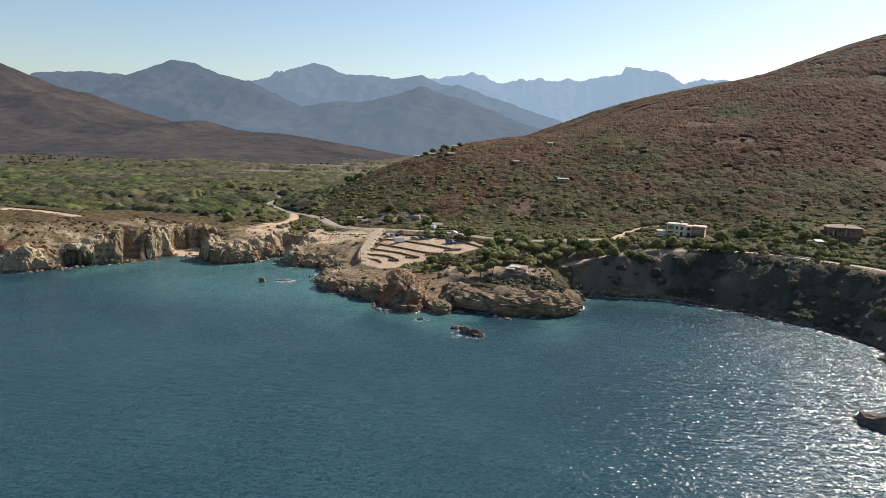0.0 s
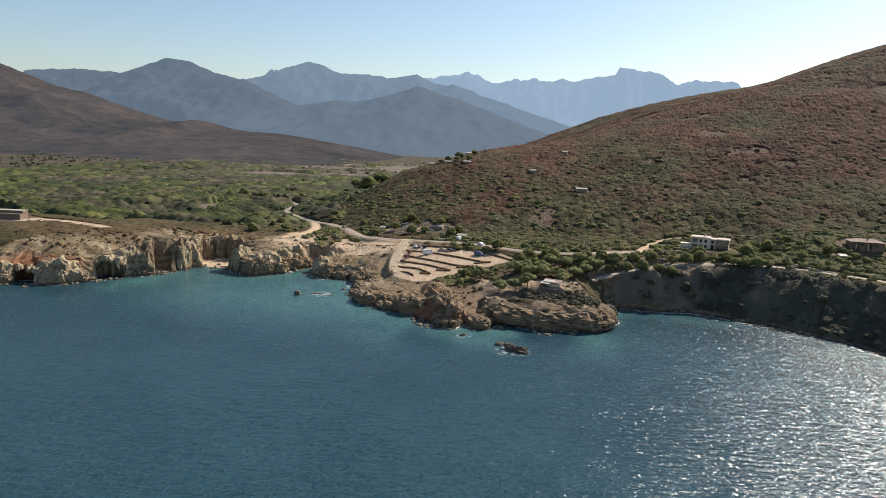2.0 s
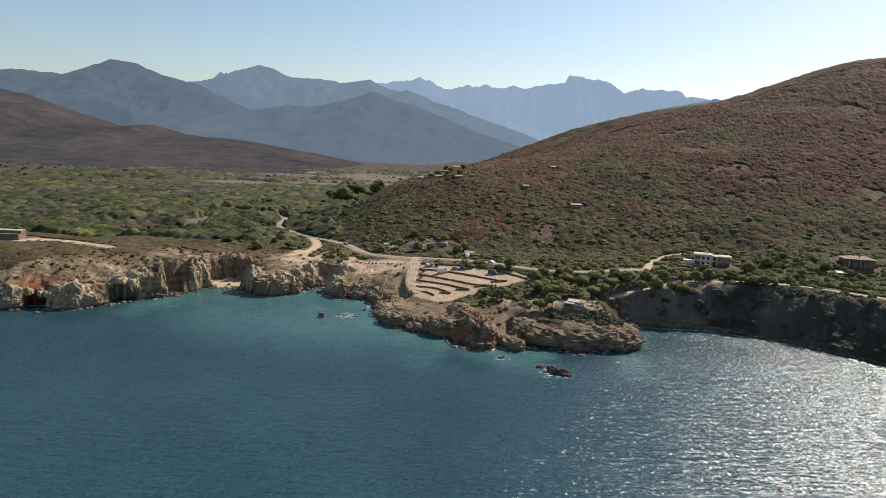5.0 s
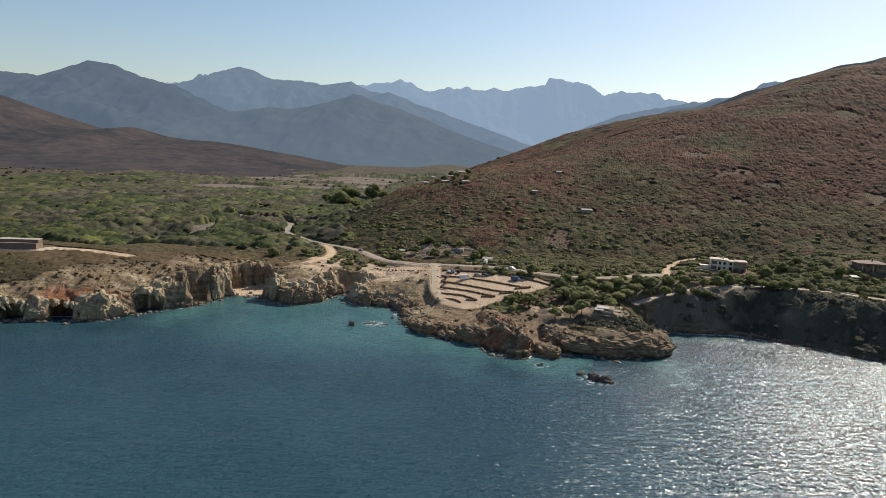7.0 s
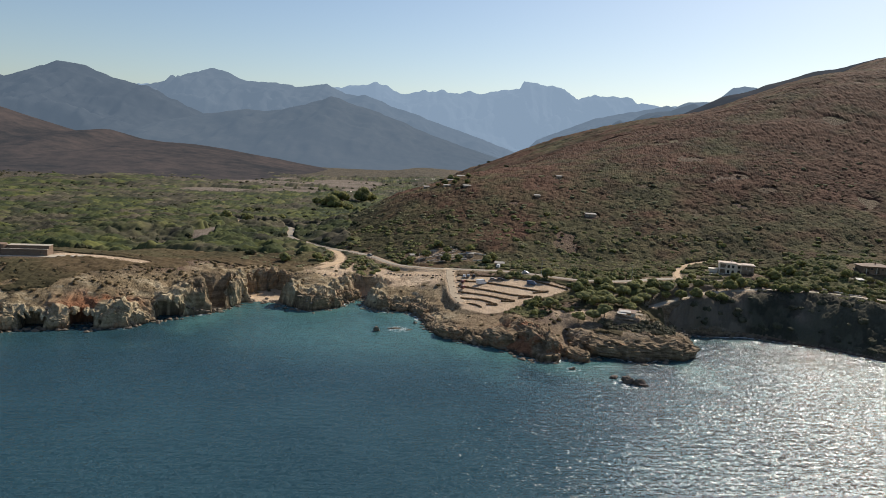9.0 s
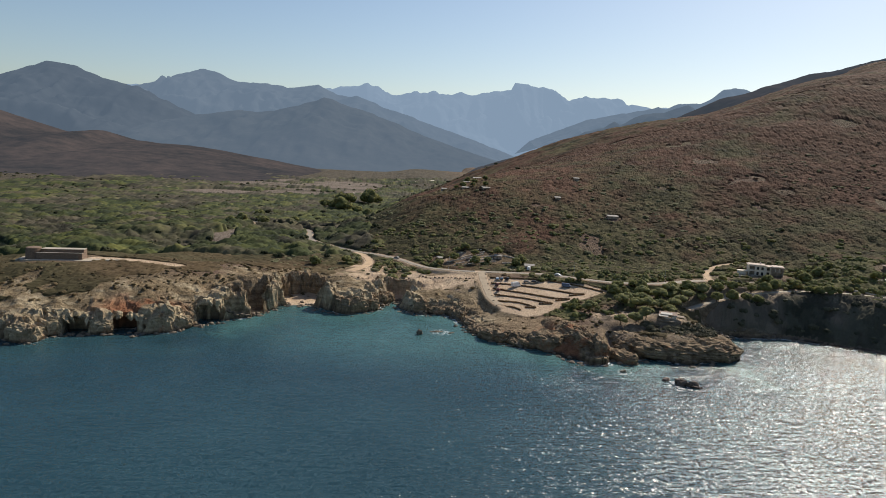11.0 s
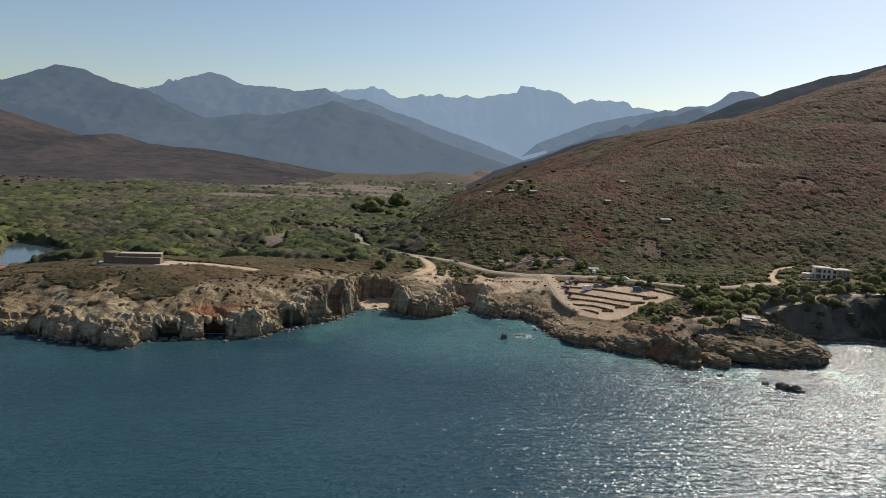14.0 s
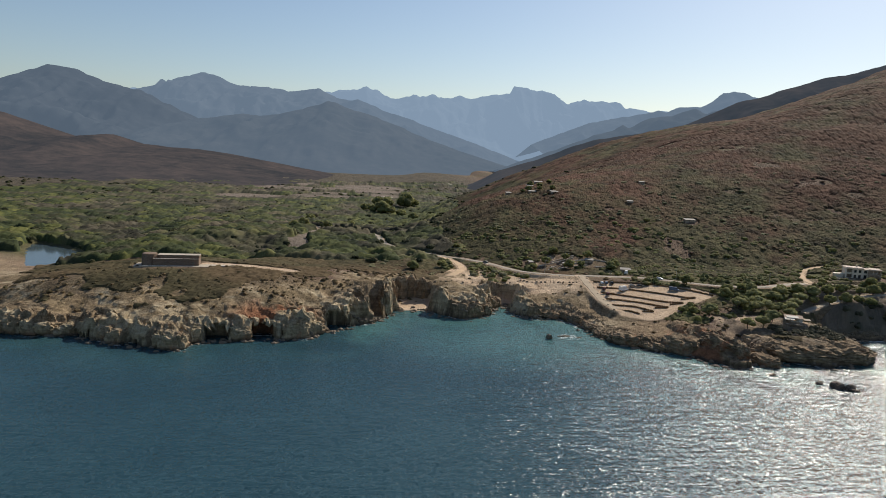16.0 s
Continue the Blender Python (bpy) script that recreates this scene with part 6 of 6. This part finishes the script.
def shed(x, y, turn, w, d, hgt, label, mat=SHEET):
    h = empty("shed", label, "shed", pose(x, y, gz(x, y) - 0.2, 0, 0, turn))
    part("wall", facade(0, w, 0, 0.15, 0, hgt, [(w * 0.3, w * 0.3 + 1.0, 0.2, min(2.1, hgt - 0.2))]), SHADED, h)
    part("wall", boxes((0, 0.15, 0.15, d, 0, hgt), (w - 0.15, w, 0.15, d, 0, hgt), (0.15, w - 0.15, d - 0.15, d, 0, hgt)), SHADED, h)
    bm = bmesh.new()
    a = [bm.verts.new(p) for p in ((-0.3, -0.4, hgt), (w + 0.3, -0.4, hgt), (w + 0.3, d + 0.4, hgt + 0.7), (-0.3, d + 0.4, hgt + 0.7))]
    b = [bm.verts.new((v.co.x, v.co.y, v.co.z + 0.12)) for v in a]
    bm.faces.new(a[::-1])
    bm.faces.new(b)
    for k in range(4):
        bm.faces.new((a[k], a[(k + 1) % 4], b[(k + 1) % 4], b[k]))
    part("roof", bm, mat, h, "pale lean-to roof")
    part("door", boxes((w * 0.3, w * 0.3 + 1.0, 0.05, 0.1, 0.2, min(2.1, hgt - 0.2))), WOOD, h)
    return h


shed(133, 509, 0, 8, 4.5, 2.4, "long low shed with pale sheet roof in scrub")
shed(128, 597, -10, 4.5, 3.5, 2.4, "small pale shed high on the scrub hill")
shed(36, 446, -10, 5, 3, 2.2, "small garden shed with pale roof")
shed(20, 441, 15, 3.5, 2.5, 2.2, "small garden shed with pale roof")
shed(52, 422, -12, 6, 3.5, 2.5, "open roadside shelter with pale roof")
shed(-1, 450, 20, 3, 2.5, 2.1, "small garden shed with pale roof")
shed(255, 366, 0, 3.5, 2.5, 2.3, "small white kiosk beside the stone villa", CANVAS)

for x, y, turn, w in ((43, 640, -8, 10), (45, 584, 5, 7), (33, 625, 12, 6), (28, 595, -6, 6), (12, 616, 10, 5), (100, 547, 0, 4.5)):
    shed(x, y, turn, w, 0.65 * w, 2.8, "small pale-roofed house among trees on the scrub hill")
for x, y, turn, w in ((23, 1560, 0, 30), (60, 1640, 8, 16), (-612, 1535, 5, 15), (-640, 1570, -5, 10), (-556, 1650, 0, 12), (-95, 1180, 4, 18), (-228, 2300, 0, 22)):
    shed(x, y, turn, w, 0.5 * w, 3.2, "pale farm building on the valley floor", RENDER)


def stone_wall(pts, label):
    line = resample(pts, 2.0)
    bm = bmesh.new()
    for (ax, ay), (bx, by) in zip(line, line[1:]):
        z = min(gz(ax, ay), gz(bx, by))
        a = math.atan2(by - ay, bx - ax)
        m = Matrix.Translation(((ax + bx) / 2, (ay + by) / 2, z + 0.25)) @ Matrix.Rotation(a, 4, "Z") @ Matrix.Diagonal((math.hypot(bx - ax, by - ay) + 0.03, 0.4, 0.9, 1))
        bmesh.ops.create_cube(bm, size=1.0, matrix=m)
    return tagged(part("stone_wall", bm, RENDER, None), label, "wall", "garden and terrace walls")


for pts in ([(24, 444), (30, 446), (35, 445)], [(26, 449), (34, 450)], [(9, 458), (16, 460)], [(40, 421), (48, 419)], [(36, 426), (41, 425)], [(4, 446), (16, 450), (30, 455)], [(8, 436), (22, 439), (36, 441)], [(26, 462), (40, 458)], [(45, 432), (65, 424)], [(14, 452), (22, 455), (31, 458)], [(18, 444), (27, 446)], [(30, 450), (42, 450), (50, 446)], [(10, 441), (16, 443)], [(40, 438), (52, 438)], [(232, 366), (254, 371), (275, 366)], [(214, 372), (234, 378), (256, 381)],
            [(206, 366), (226, 360), (244, 346)]):
    stone_wall(pts, "low pale dry-stone terrace wall")


# ---- poles ----
def pole(x, y, hgt, label):
    h = empty("utility_pole", label, "pole", pose(x, y, gz(x, y) - 0.3), "poles along the road")
    part("mast", tube(bmesh.new(), (0, 0, 0), (0, 0, hgt), 0.14, 0.08, 8), STEEL, h)
    part("arm", tube(bmesh.new(), (0, 0, hgt - 0.3), (1.2, 0, hgt), 0.05, 0.04, 6), STEEL, h)
    part("lamp_head", boxes((1.1, 1.7, -0.12, 0.12, hgt - 0.06, hgt + 0.06), bevel=0.02), SHEET, h)
    return h


pole(77, 396, 9, "tall grey lamp pole at the roadside")
pole(4, 428, 9, "tall grey lamp pole at the roadside")
pole(127, 380, 8, "tall grey lamp pole at the roadside")

# ---- vehicles ----
def vehicle(name, label, x, y, turn, paint, length=4.2, width=1.75, height=1.5, boxy=False):
    h = empty(name, label, "car" if not boxy else "van", pose(x, y, gz(x, y) + 0.1, 0, 0, turn), "parked vehicles")
    L, W, H = length / 2, width / 2, height
    if boxy:
        prof = [(-L, 0.3), (-L, H), (L - 1.3, H), (L - 0.6, 1.2), (L, 1.0), (L, 0.3)]
        glass = [(L - 1.28, H - 0.15), (L - 0.62, 1.25), (L - 1.5, 1.25), (L - 1.6, H - 0.15)]
    else:
        prof = [(-L, 0.3), (-L, 0.85), (-L + 0.4, 0.92), (-L + 0.75, H), (L - 1.75, H), (L - 1.05, 0.95), (L - 0.1, 0.75), (L, 0.55), (L, 0.3)]
        glass = [(-L + 0.6, 0.95), (-L + 0.85, H - 0.12), (L - 1.8, H - 0.12), (L - 1.2, 0.95)]

    def slab(pts, w, mat, nm, taper=0.86, lab=""):
        bm = bmesh.new()
        sides = []
        for s in (-1, 1):
            sides.append([bm.verts.new((px, s * w * (taper if pz > 1.0 else 1.0), pz)) for px, pz in pts])
        bm.faces.new(sides[0])
        bm.faces.new(sides[1][::-1])
        for k in range(len(pts)):
            j = (k + 1) % len(pts)
            bm.faces.new((sides[0][j], sides[0][k], sides[1][k], sides[1][j]))
        bmesh.ops.bevel(bm, geom=list(bm.edges), offset=0.05, segments=1, affect="EDGES")
        bmesh.ops.recalc_face_normals(bm, faces=bm.faces)
        return part(nm, bm, mat, h, lab)

    slab(prof, W, paint, "body")
    slab(glass, W * 1.012, PANE, "side_glass")
    for wx in (-L + 0.8, L - 0.8):
        for s in (-1, 1):
            wheel = part("wheel", tube(bmesh.new(), (wx, s * (W - 0.2), 0.3), (wx, s * (W + 0.02), 0.3), 0.31, 0.31, 14), RUBBER, h)
            part("rim", tube(bmesh.new(), (wx, s * W, 0.3), (wx, s * (W + 0.03), 0.3), 0.19, 0.19, 10), STEEL, wheel)
    for s in (-1, 1):
        part("headlight", boxes((L - 0.06, L + 0.02, s * (W - 0.35) - 0.15, s * (W - 0.35) + 0.15, 0.6, 0.72)), SHEET, h)
    part("bumper", boxes((-L - 0.06, -L + 0.05, -W + 0.1, W - 0.1, 0.35, 0.55)), RUBBER, h)
    return h


RUBBER = plain("black_rubber", (0.03, 0.03, 0.03), 0.8)


def paint(name, c):
    m = plain(name, c, 0.3, 0.1, 0.5, 0.04, 0.001)
    return m


WHITE, BLACK, GREY, RED, BLUE = paint("white_paint", (0.75, 0.75, 0.74)), paint("black_paint", (0.03, 0.03, 0.035)), paint("grey_paint", (0.25, 0.26, 0.27)), paint("maroon_paint", (0.20, 0.07, 0.05)), paint("blue_paint", (0.06, 0.09, 0.16))
vehicle("car", "white hatchback parked on the sandy top row", 30.1, 393, 80, WHITE)
vehicle("car", "grey car parked on the sandy top row", 32.6, 393, 78, GREY)
vehicle("car", "black car parked on the sandy top row", 35.9, 392.4, 76, BLACK)
vehicle("car", "dark red car parked below a hedge", 28.5, 383.5, 70, RED)
vehicle("car", "dark red car parked near the access road", 28, 375, 60, RED)
vehicle("camper_van", "white camper van parked in the car park", 38.8, 380.4, 30, WHITE, 6.0, 2.2, 2.8, True)
vehicle("car", "pale silver car parked under the top hedge", 46.5, 386.3, -10, SHEET)
vehicle("car", "black car parked under the top hedge", 50.8, 385.6, -12, BLACK)
vehicle("van", "dark blue van parked at the end of a row", 67.6, 377, -25, BLUE, 5.2, 2.0, 2.2, True)
vehicle("car", "white car on the coast road", 68, 399, -38, WHITE)
vehicle("van", "white delivery van beside the roadside shelter", 54, 418, 70, WHITE, 5.2, 2.0, 2.3, True)
vehicle("car", "silver car on the road above the coves", -29, 463, 128, SHEET)
